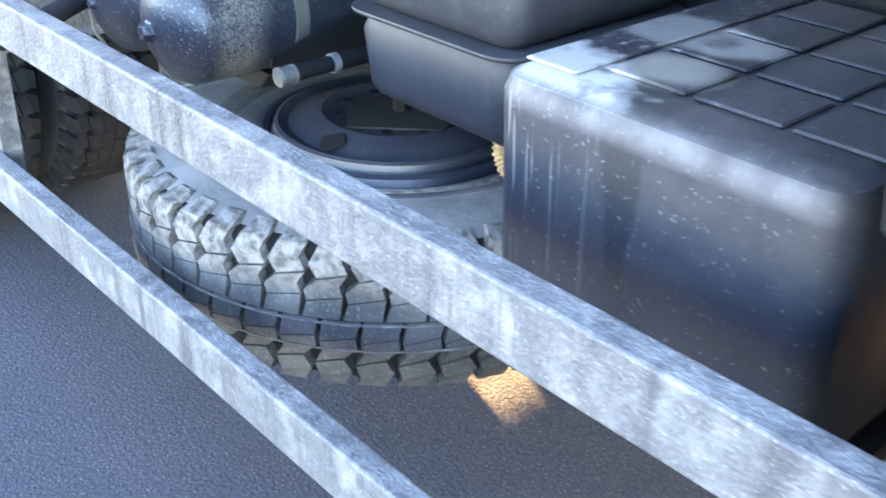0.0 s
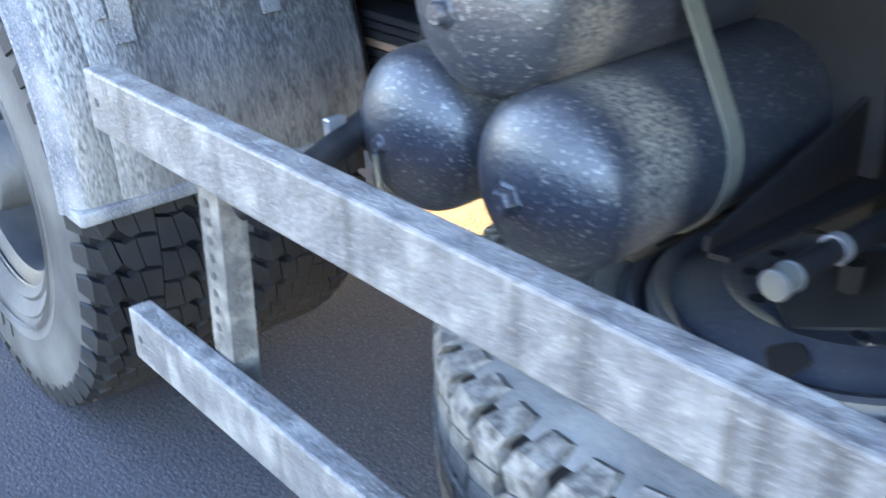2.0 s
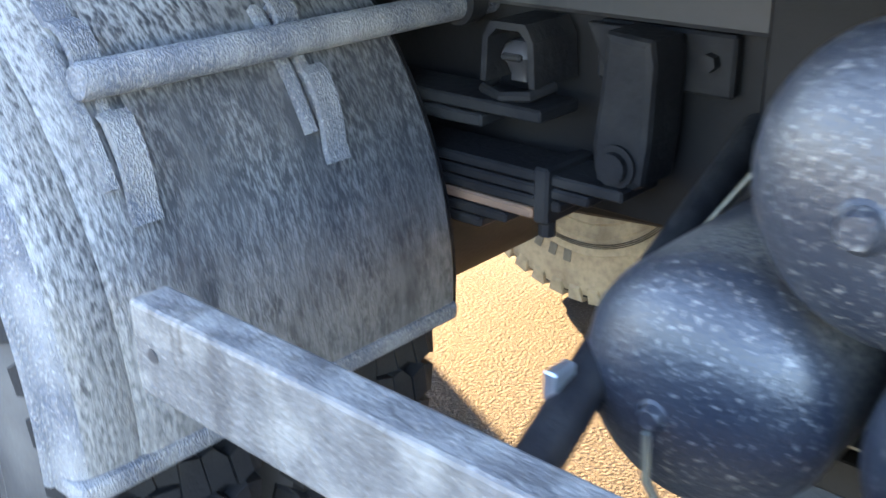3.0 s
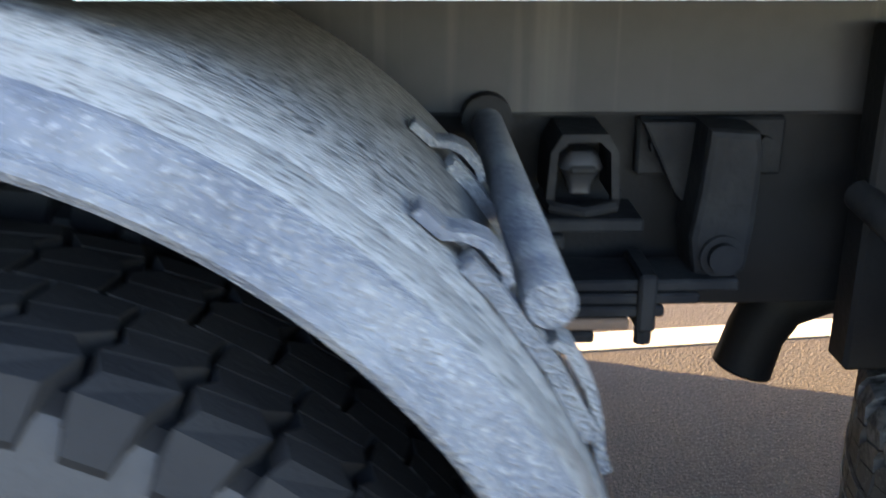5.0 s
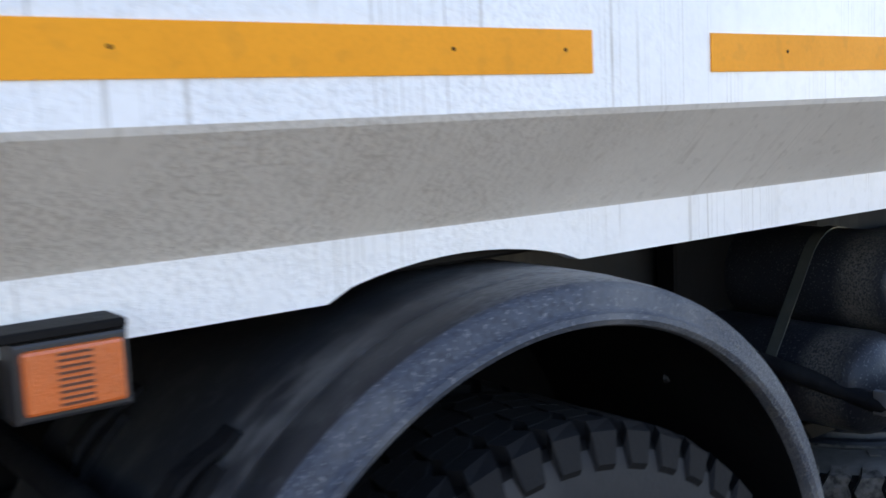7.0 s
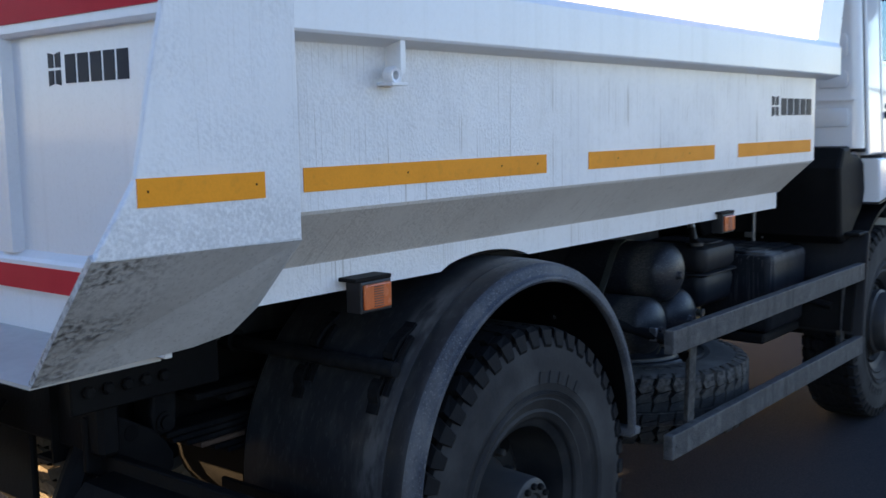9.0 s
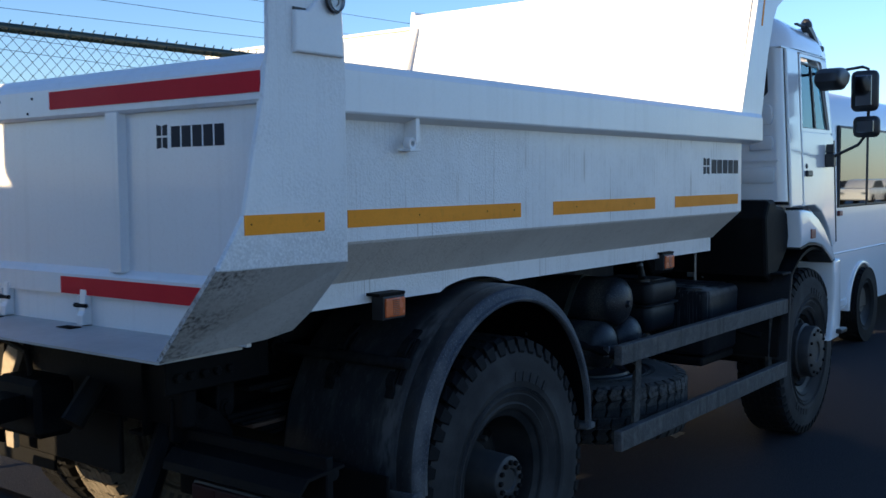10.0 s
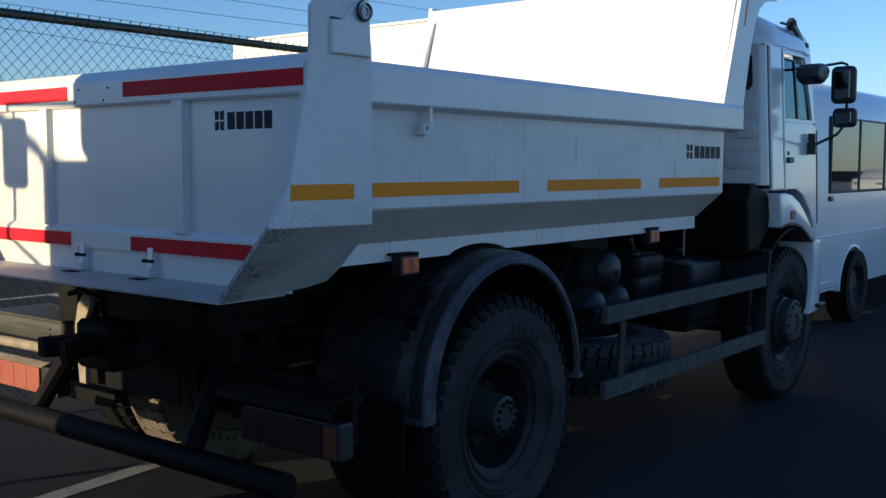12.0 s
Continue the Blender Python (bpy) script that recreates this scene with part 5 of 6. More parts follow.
# rear cross beam with bolts, tow hitch and underrun bar
beam = part("rear_cross_beam", box(-0.90, -0.84, -0.62, 0.62, 0.84, 1.08, bevel=0.012), BLACK, truck, "black rear cross beam with a row of bolts")
for k in range(5):
    bm = lathe([(0, -0.012), (0.012, -0.012), (0.016, -0.007), (0.016, 0.0)], 6)
    bmesh.ops.transform(bm, matrix=Matrix.Translation((-0.941 + 0.053 * k, -0.645, 1.023)), verts=bm.verts)
    part("beam_bolt", bm, CASTING, beam)
part("gusset", box(-0.985, -0.55, -0.642, -0.625, 0.97, 1.14, bevel=0.004), BLACK, beam)
bracket = part("spring_bracket", prism([(-0.91, 0.94), (-0.85, 0.935), (-0.795, 0.912), (-0.72, 0.868), (-0.675, 0.826), (-0.653, 0.785), (-0.655, 0.75), (-0.692, 0.708), (-0.75, 0.715), (-0.84, 0.76), (-0.91, 0.80)], "y", -0.568, -0.548, bevel=0.006), BLACK, truck, "black bracket plate with a round hole")
bm = lathe([(0, -0.002), (0.020, -0.002), (0.022, 0.0)], 18)
bmesh.ops.transform(bm, matrix=Matrix.Translation((-0.78, -0.568, 0.87)), verts=bm.verts)
part("bracket_hole", bm, GROOVE, bracket)
# plate added to keep the sun off the axle and close the view
part("hitch_plate", box(-0.872, -0.852, -0.23, 0.45, 0.625, 0.86, bevel=0.006), BLACK, beam, "added black plate below the cross beam")
hitch = part("tow_hitch", box(-1.12, -0.97, -0.13, 0.13, 0.78, 0.98, bevel=0.02), BLACK, truck, "black tow hitch with a jaw")
part("hitch_jaw", prism([(-1.30, 0.10), (-1.12, 0.06), (-1.12, -0.06), (-1.30, -0.10), (-1.30, -0.06), (-1.20, 0.0), (-1.30, 0.06)], "z", 0.85, 0.93, bevel=0.006), BLACK, hitch)
part("hitch_lever", tube([(-1.06, 0.0, 0.98), (-1.06, 0.02, 1.06), (-1.06, 0.16, 1.09), (-1.07, 0.24, 1.07)], 0.012, 8), BLACK, hitch)
part("hitch_cylinder", tube([(-1.1, -0.30, 0.86), (-1.0, -0.30, 0.98)], 0.04, 12), BLACK, hitch)
under = part("underrun_bar", tube([(-1.08, -1.10, 0.50), (-1.08, 1.10, 0.50)], 0.050, 24), BLACK, truck, "round black underrun bar", smooth=True)
for y in (-0.55, 0.55):
    part("bar_strut", tube([(-1.06, y, 0.52), (-0.86, y * 0.9, 0.84)], 0.042, 10), BLACK, under)


def tail_lamp(side):
    dz = -0.028 if side > 0 else 0.0
    y0, y1 = side * (0.57 if side > 0 else 0.71), side * 1.225
    ob = part("tail_lamp", box(-0.945, -0.87, y0, y1, 0.575 + dz, 0.712 + dz, bevel=0.01, seg=2), SEAL, truck, "long rear lamp under a bent steel hood")
    ya, yb = side * (0.70 if side > 0 else 0.718), side * 1.15
    part("red_lens", box(-0.957, -0.94, ya, yb, 0.583 + dz, 0.703 + dz, bevel=0.006, seg=2), RED_SUNLIT if side > 0 else RED_SHADED, ob, "red ribbed lens")
    part("turn_lens", box(-0.957, -0.94, yb + side * 0.003, side * 1.213, 0.583 + dz, 0.703 + dz, bevel=0.006, seg=2), DIM_AMBER, ob, "amber lens")
    for k in range(3):
        y = ya + (yb - ya) * (0.25 + 0.25 * k)
        part("lens_rib", box(-0.9585, -0.956, y - 0.002, y + 0.002, 0.59 + dz, 0.697 + dz, bevel=0.0), RED_SUNLIT if side > 0 else RED_SHADED, ob)
    pts = [(p, z + dz) for p, z in ((-0.99, 0.740), (-0.985, 0.765), (-0.95, 0.80), (-0.80, 0.81), (-0.80, 0.80), (-0.945, 0.79), (-0.978, 0.758), (-0.983, 0.740))]
    if side > 0:
        pts = [(p, z + dz) for p, z in ((-0.99, 0.722), (-0.95, 0.735), (-0.94, 0.735), (-0.94, 0.728), (-0.95, 0.728), (-0.985, 0.716))]
    # left hood takes the sun-lifted colour, the right one stays black
    part("lamp_hood", prism(pts, "y", side * 0.62, side * (1.225 if side < 0 else 1.30)), BLACK if side < 0 else DRIED_MUD, ob)
    part("lamp_bracket", box(-0.87, -0.84, side * 0.55, side * (1.22 if side < 0 else 0.60), 0.62, 0.84, bevel=0.004), BLACK, ob)


tail_lamp(-1)
tail_lamp(1)
reflector = part("hitch_reflector", box(-0.80, -0.785, -0.125, -0.06, 0.785, 0.845, bevel=0.004), RED_SHADED, truck, "small red reflector beside the hitch")
part("reflector_case", box(-0.785, -0.765, -0.13, -0.055, 0.78, 0.85, bevel=0.004), SEAL, reflector)
part("rear_pipe", tube([(-0.80, -0.34, 0.875), (-0.795, -0.42, 0.845), (-0.785, -0.54, 0.785), (-0.775, -0.62, 0.762), (-0.77, -0.74, 0.757), (-0.762, -1.148, 0.758)], [0.020, 0.020, 0.021, 0.021, 0.021, 0.021], 16), CASTING, truck, "dusty black pipe bent down to the lamp bracket", smooth=True)
part("mud_flap", box(-0.545, -0.53, 0.72, 1.19, 0.40, 0.98, bevel=0.004), BLACK, truck, "black rubber mud flap")
part("mud_flap", box(-0.545, -0.53, -1.17, -0.62, 0.44, 0.70, bevel=0.004), BLACK, truck, "black rubber mud flap")
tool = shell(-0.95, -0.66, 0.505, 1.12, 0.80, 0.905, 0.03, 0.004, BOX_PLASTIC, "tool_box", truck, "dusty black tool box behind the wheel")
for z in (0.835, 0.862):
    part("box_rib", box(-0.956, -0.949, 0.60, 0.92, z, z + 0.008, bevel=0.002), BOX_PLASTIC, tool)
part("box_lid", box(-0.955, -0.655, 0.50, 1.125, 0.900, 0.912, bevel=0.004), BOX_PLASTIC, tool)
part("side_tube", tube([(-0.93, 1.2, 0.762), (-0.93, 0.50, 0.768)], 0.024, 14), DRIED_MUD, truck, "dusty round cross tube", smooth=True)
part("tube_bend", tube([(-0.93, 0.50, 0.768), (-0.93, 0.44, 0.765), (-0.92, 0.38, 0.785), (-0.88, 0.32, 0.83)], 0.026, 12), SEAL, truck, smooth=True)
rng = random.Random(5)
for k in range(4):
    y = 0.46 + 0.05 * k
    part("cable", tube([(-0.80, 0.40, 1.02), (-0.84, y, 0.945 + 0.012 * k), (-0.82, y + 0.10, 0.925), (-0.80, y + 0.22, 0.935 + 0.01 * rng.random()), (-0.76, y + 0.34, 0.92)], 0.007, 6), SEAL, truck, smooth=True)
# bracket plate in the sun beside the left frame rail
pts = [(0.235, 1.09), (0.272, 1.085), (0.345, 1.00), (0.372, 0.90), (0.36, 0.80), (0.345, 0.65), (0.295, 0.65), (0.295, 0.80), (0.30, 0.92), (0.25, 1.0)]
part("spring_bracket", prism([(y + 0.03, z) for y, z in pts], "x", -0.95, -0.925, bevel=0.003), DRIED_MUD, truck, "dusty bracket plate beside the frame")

# ---------------------------------------------------------------- cab
# built upright, then drawn in towards the roof
CB = 3.17
cab = part("cab", prism([(3.25, 1.40), (3.25, 1.468), (4.46, 1.468), (4.49, 0.97), (4.16, 0.97), (4.12, 1.20), (4.06, 1.30), (3.85, 1.40)], "y", -1.045, 1.045), CAB_PAINT, truck, "white tilting cab with a domed roof")


def loop(pts, width):
    """An outline (x, z) moved inwards by width, to make frames."""
    n, out = len(pts), []
    area = sum(pts[i][0] * pts[(i + 1) % n][1] - pts[(i + 1) % n][0] * pts[i][1] for i in range(n))
    sg = 1 if area > 0 else -1
    for i in range(n):
        p, a, b = Vector(pts[i]), Vector(pts[i - 1]), Vector(pts[(i + 1) % n])
        d0, d1 = (p - a).normalized(), (b - p).normalized()
        n0, n1 = Vector((-d0[1], d0[0])) * sg, Vector((-d1[1], d1[0])) * sg
        m = (n0 + n1)
        m = m / max(m.length_squared, 0.2) * 2 * width
        out.append((p[0] + m[0], p[1] + m[1]))
    return out


def add_frame(bm, pts, width, y0, y1):
    """A closed frame: an outline of a given width between two depths."""
    ins, n = loop(pts, width), len(pts)
    rings = [[bm.verts.new((p[0], y, p[1])) for p in run] for run, y in ((pts, y0), (ins, y0), (ins, y1), (pts, y1))]
    for a, b in zip(rings, rings[1:] + rings[:1]):
        for i in range(n):
            bm.faces.new((a[i], a[(i + 1) % n], b[(i + 1) % n], b[i]))
    bmesh.ops.recalc_face_normals(bm, faces=bm.faces)


YC = 1.165
WIN = [(3.475, 1.945), (3.485, 2.345), (3.50, 2.355), (3.83, 2.350), (3.86, 2.335), (4.00, 1.945), (3.985, 1.935), (3.49, 1.935)]
for side in (-1, 1):
    ys, yi = side * YC, side * 1.10
    # back wall's corner, quarter panel and door
    corner = [(CB, 0.0), (CB, side * 1.09)] + [(CB + 0.045 * (1 - math.sin(radians(a))), side * (1.09 + 0.06 * math.cos(radians(a)))) for a in (80, 60, 40, 20, 0)] + [(CB + 0.045, side * 1.10), (CB + 0.03, side * 1.06), (CB + 0.03, 0.0)]
    back = part("back_wall", prism(corner, "z", 1.49, 2.42), CAB_PAINT, cab, "white pressed back wall of the cab", smooth=True)
    part("corner_seal", prism([(CB + 0.046, 1.47), (CB + 0.046, 2.42), (CB + 0.066, 2.42), (CB + 0.066, 1.47)], "y", yi, side * 1.150), SEAL, cab)
    part("quarter_panel", prism([(CB + 0.068, 1.455), (CB + 0.068, 2.415), (3.445, 2.415), (3.452, 1.455)], "y", yi, ys, bevel=0.010), CAB_PAINT, cab)
    part("door_seal", prism([(3.446, 2.40), (3.453, 1.455), (3.468, 1.455), (3.461, 2.40)], "y", yi, side * 1.155), SEAL, cab)
    door = part("cab_door", prism([(3.470, 1.455), (3.472, 1.925), (4.03, 1.925), (4.115, 1.90), (4.125, 1.20), (4.06, 1.17), (3.98, 1.29), (3.82, 1.41), (3.68, 1.455)], "y", yi, ys, bevel=0.008), CAB_PAINT, cab, "white cab door")
    bm = bmesh.new()
    add_frame(bm, [(3.463, 1.922), (3.470, 2.395), (3.49, 2.405), (3.88, 2.405), (3.92, 2.385), (4.06, 1.93), (4.04, 1.922), (3.48, 1.922)], 0.022, side * 1.148, ys)
    part("window_frame", bm, CAB_PAINT, door)
    bm = bmesh.new()
    add_frame(bm, WIN, 0.013, side * 1.154, side * 1.162)
    part("window_seal", bm, SEAL, door)
    part("window_divider", prism([(3.742, 1.94), (3.772, 1.94), (3.712, 2.352), (3.692, 2.352)], "y", side * 1.150, side * 1.160), SEAL, door)
    part("window_pane", prism([(3.48, 1.94), (3.755, 1.94), (3.70, 2.35), (3.49, 2.35)], "y", side * 1.150, side * 1.153), GLASS, door, "side window glass")
    part("quarter_pane", prism([(3.755, 1.94), (3.99, 1.94), (3.85, 2.345), (3.70, 2.35)], "y", side * 1.150, side * 1.153), GLASS, door, "quarter window glass")
    part("front_pillar", prism([(4.06, 1.93), (4.13, 1.92), (4.20, 1.90), (4.12, 2.42), (3.86, 2.42), (3.92, 2.39)], "y", side * 1.06, side * 1.135, bevel=0.02), CAB_PAINT, cab)
    part("front_side", prism([(4.118, 1.90), (4.30, 1.90), (4.34, 1.0), (4.128, 1.0)], "y", side * 0.98, side * 1.085, bevel=0.03), CAB_PAINT, cab)
    part("door_edge_seal", prism([(4.112, 1.88), (4.128, 1.88), (4.136, 1.20), (4.122, 1.20)], "y", yi, side * 1.168), SEAL, cab)
    handle = part("door_handle", box(3.50, 3.60, ys, ys + side * 0.020, 1.640, 1.678, bevel=0.006), SHELL, door, "black door handle")
    bm = lathe([(0, -0.006), (0.013, -0.006), (0.016, 0.0)], 12)
    bmesh.ops.transform(bm, matrix=Matrix.Translation((3.535, ys, 1.705)) @ (ID if side < 0 else FLIP), verts=bm.verts)
    part("door_lock", bm, SHELL, door)
    part("door_crease", prism([(3.50, 1.47), (3.98, 1.47), (3.98, 1.476), (3.50, 1.476)], "y", ys, ys + side * 0.002), CAB_PAINT, door)
    # pressed ribs, drip strip and window of the back wall
    for z0, z1, w in ((1.955, 2.075, 0.10), (1.80, 1.89, 0.15), (1.60, 1.70, 0.22)):
        pts = [(side * y, z) for y, z in ((1.09 - w, z0), (1.075, z0), (1.09, z0 + 0.02), (1.09, z1 - 0.02), (1.075, z1), (1.09 - w, z1))]
        part("pressed_rib", prism(pts, "x", CB - 0.012, CB + 0.002, bevel=0.010, seg=2), CAB_PAINT, back, smooth=True)
    part("drip_strip", prism([(CB - 0.012, 1.732), (CB + 0.005, 1.732), (CB + 0.005, 1.742), (CB - 0.012, 1.742)], "y", side * 0.20, side * 1.12), CAB_PAINT, back)
    # wheel arch flare, bumper corner, step
    pts = [(3.235, 1.435), (3.33, 1.437), (3.46, 1.425), (3.60, 1.375), (3.72, 1.305), (3.84, 1.215), (3.955, 1.10), (3.905, 1.085), (3.80, 1.145), (3.68, 1.200), (3.56, 1.222), (3.42, 1.228), (3.275, 1.210), (3.268, 1.28), (3.25, 1.36)]
    flare = part("wheel_arch_flare", prism(pts, "y", side * 1.06, side * 1.215, bevel=0.014, seg=3), CAB_PAINT, truck, "white wheel arch flare", smooth=True)
    part("arch_seal", prism([(x, z - 0.012) for x, z in pts[6:13]] + [(x, z - 0.002) for x, z in reversed(pts[6:13])], "y", side * 1.06, side * 1.21), SEAL, flare)
    part("flare_marker", box(3.435, 3.52, side * 1.213, side * 1.223, 1.255, 1.315, bevel=0.004), RED, flare, "small red marker lens")
    part("flare_gap", prism([(3.46, 1.43), (3.60, 1.382), (3.72, 1.312), (3.84, 1.222), (3.955, 1.108), (3.975, 1.118), (3.86, 1.235), (3.74, 1.325), (3.61, 1.396), (3.46, 1.446)], "y", side * 1.05, side * 1.16), SEAL, flare)
    part("bumper_corner", prism([(3.925, 1.09), (4.08, 1.09), (4.105, 0.68), (4.07, 0.56), (3.90, 0.555), (3.945, 0.68), (3.955, 0.82), (3.945, 0.96)], "y", side * 0.95, side * 1.215, bevel=0.02, seg=3), CAB_PAINT, truck, "white bumper corner with a step", smooth=True)
    part("bumper_end", prism([(4.09, 1.05), (4.42, 1.05), (4.47, 0.58), (4.10, 0.56)], "y", side * 0.70, side * 1.10, bevel=0.04, seg=3), CAB_PAINT, truck, smooth=True)
    part("step", box(3.99, 4.13, side * 1.10, side * 1.25, 0.595, 0.625, bevel=0.006), SHELL, truck)
    # black wheel arch liner and mudguard edge
    pts = arc(FX, 0.56, 0.64, 178, 25, 18) + arc(FX, 0.56, 0.62, 25, 178, 18)
    part("arch_liner", prism(pts, "y", side * 0.70, side * 1.19), BLACK, truck, "black wheel arch liner", smooth=True)
    part("mudguard_edge", prism([(2.985, 0.56), (3.012, 0.56), (3.026, 0.80), (3.046, 0.96), (3.066, 1.06), (3.040, 1.072), (3.018, 0.96), (2.999, 0.80)], "y", side * 0.60, side * 1.235, bevel=0.006), PLASTIC, truck, "black front mudguard edge")
    part("mudguard_bracket", box(2.95, 3.10, side * 0.62, side * 1.215, 1.062, 1.078, bevel=0.004), BLACK, truck)
    part("engine_shield", prism([(2.90, 1.06), (2.86, 1.40), (2.92, 1.50), (3.02, 1.505), (3.05, 1.47), (3.16, 1.46), (3.24, 1.42), (3.27, 1.28), (3.25, 1.20), (3.05, 1.04), (2.95, 1.02)], "y", side * 0.45, side * 1.14, bevel=0.02), BLACK, truck, "black engine and wheel shield")
    # rear-view mirrors
    yy = side * 1.40
    arm = part("mirror_arm", tube([(3.86, side * 1.12, 2.31), (3.90, side * 1.20, 2.315), (3.90, side * 1.38, 2.335), (3.90, side * 1.415, 2.32), (3.90, side * 1.42, 2.26), (3.90, side * 1.42, 1.92), (3.90, side * 1.36, 1.84), (3.93, side * 1.18, 1.76)], 0.010, 10), SHELL, cab, "black bent mirror arm", smooth=True)
    bm = box(3.85, 3.93, yy - 0.085, yy + 0.085, 2.05, 2.31, bevel=0.038, seg=5)
    part("main_mirror", bm, SHELL, arm, "black main mirror", smooth=True)
    part("mirror_glass", box(3.8465, 3.856, yy - 0.052, yy + 0.052, 2.083, 2.277, bevel=0.0045, seg=2), MIRROR, arm, "mirror glass")
    part("wide_mirror", box(3.84, 3.91, yy - 0.10, yy + 0.065, 1.885, 2.02, bevel=0.034, seg=5), SHELL, arm, "black wide-angle mirror", smooth=True)
    part("mirror_glass", box(3.8365, 3.846, yy - 0.070, yy + 0.035, 1.915, 1.992, bevel=0.0045, seg=2), MIRROR, arm, "mirror glass")
    part("kerb_mirror", prism([(3.50, 2.185), (3.465, 2.22), (3.475, 2.27), (3.52, 2.30), (3.64, 2.315), (3.72, 2.30), (3.745, 2.265), (3.71, 2.21), (3.64, 2.175), (3.56, 2.168)], "y", side * 1.20, side * 1.36, bevel=0.04, seg=4), SHELL, arm, "black kerb mirror", smooth=True)
    part("arm_clamp", box(3.90, 3.96, side * 1.15, side * 1.21, 1.70, 1.79, bevel=0.008), SHELL, arm)
    part("arm_clamp", box(3.92, 3.945, side * 1.15, side * 1.20, 1.79, 1.85, bevel=0.006), SHELL, arm)


def dome(x0, x1, w, z0, high, r, fall, name, parent, label):
    """A rounded cap over a rounded rectangle."""
    bm = bmesh.new()
    rings = []
    for k in range(9):
        a = radians(90 * k / 8)
        ins, z = fall * (1 - math.cos(a)), z0 + high * math.sin(a)
        ring = []
        for cx, cy, a0 in ((x1 - r, w - r, 0), (x0 + r, w - r, 90), (x0 + r, r - w, 180), (x1 - r, r - w, 270)):
            for i in range(8):
                q = radians(a0 + 90 * i / 7)
                ring.append(bm.verts.new((cx + (r - ins) * math.cos(q), cy + (r - ins) * math.sin(q), z - 0.11 * max(0.0, (cx - 3.6)) * math.sin(a))))
        rings.append(ring)
    n = len(rings[0])
    for a, b in zip(rings, rings[1:]):
        for k in range(n):
            bm.faces.new((a[k], a[(k + 1) % n], b[(k + 1) % n], b[k]))
    bm.faces.new(rings[-1])
    bmesh.ops.recalc_face_normals(bm, faces=bm.faces)
    return part(name, bm, CAB_PAINT, parent, label, smooth=True)


dome(CB, 4.16, 1.160, 2.425, 0.225, 0.24, 0.23, "cab_roof", cab, "white rounded cab roof")
part("roof_gutter", box(CB + 0.005, 4.04, -1.155, 1.155, 2.412, 2.424, bevel=0.003), CAB_PAINT, cab)
part("roof_fairing", prism([(3.80, 2.56), (3.89, 2.612), (4.007, 2.588), (4.117, 2.550), (4.19, 2.50), (4.215, 2.465), (4.215, 2.425), (3.80, 2.425)], "y", -1.10, 1.10, bevel=0.016, seg=3), CAB_PAINT, cab, "white roof front edge", smooth=True)
bracket = part("roof_bracket", prism([(3.79, 2.595), (3.872, 2.557), (3.932, 2.515), (3.962, 2.458), (4.025, 2.455), (3.995, 2.52), (3.93, 2.578), (3.85, 2.625), (3.79, 2.625)], "y", -1.125, -1.07, bevel=0.006), SHELL, cab, "black roof bracket with bolts")
for x, z in ((4.045, 2.492), (4.105, 2.494)):
    bm = lathe([(0, -0.010), (0.017, -0.010), (0.020, 0.004)], 12)
    bmesh.ops.transform(bm, matrix=Matrix.Translation((x, -1.108, z)), verts=bm.verts)
    part("bracket_bolt", bm, SEAL, bracket)
part("roof_cap", tube([(3.82, -1.10, 2.61), (3.82, -1.10, 2.64), (3.82, -1.10, 2.66)], [0.040, 0.034, 0.018], 12), SHELL, bracket)
part("bracket_arm", box(3.62, 3.82, -1.11, -1.085, 2.600, 2.614, bevel=0.004), SHELL, bracket)
part("rear_window", prism([(-1.065, 2.15), (-1.035, 2.12), (1.035, 2.12), (1.065, 2.15), (1.065, 2.34), (1.035, 2.37), (-1.035, 2.37), (-1.065, 2.34)], "x", CB - 0.006, CB + 0.01), SEAL, cab, "black-framed rear window")
part("windscreen", prism([(4.205, 2.36), (4.41, 1.93), (4.415, 1.93), (4.21, 2.36)], "y", -1.04, 1.04), GLASS, cab, "windscreen")
for y in (-0.65, 0.65):
    part("seat", box(3.45, 3.80, y - 0.25, y + 0.25, 1.48, 1.62, bevel=0.05, seg=2), CLOTH, cab, "dark seat")
    part("seat_back", box(3.35, 3.46, y - 0.24, y + 0.24, 1.60, 1.93, bevel=0.04, seg=2), CLOTH, cab)
part("cab_floor", box(3.22, 4.40, -1.06, 1.06, 1.472, 1.49), BLACK, cab)
part("front_panel", box(4.42, 4.52, -0.99, 0.99, 0.95, 1.92, bevel=0.03), CAB_PAINT, cab)
part("steering_wheel", tube([(4.05 + 0.06 * math.cos(radians(30 * i)), 0.6 + 0.2 * math.sin(radians(30 * i)), 1.93 + 0.19 * math.cos(radians(30 * i))) for i in range(13)], 0.014, 8), SEAL, cab)
for ob in [cab] + list(cab.children_recursive):
    if "mirror" in ob.name or "clamp" in ob.name:
        continue
    for q in ob.data.vertices:
        q.co.y *= 1 - 0.042 * max(0.0, q.co.z - 1.45)
part("air_intake", prism([(2.40, 1.30), (2.40, 1.44), (2.90, 1.52), (2.90, 1.06), (2.62, 1.06)], "y", -0.55, 0.55, bevel=0.01), BLACK, truck, "black intake housing behind the cab")
# assumed tank, carried low to stop sun passing under the truck
fuel = shell(1.95, 2.98, 0.50, 1.15, 0.36, 1.05, 0.12, 0.02, PLASTIC, "fuel_tank", truck, "assumed black fuel tank on the far side")
part("tank_band", box(2.3, 2.34, 0.49, 1.16, 0.35, 1.06, bevel=0.01), STRAP, fuel)

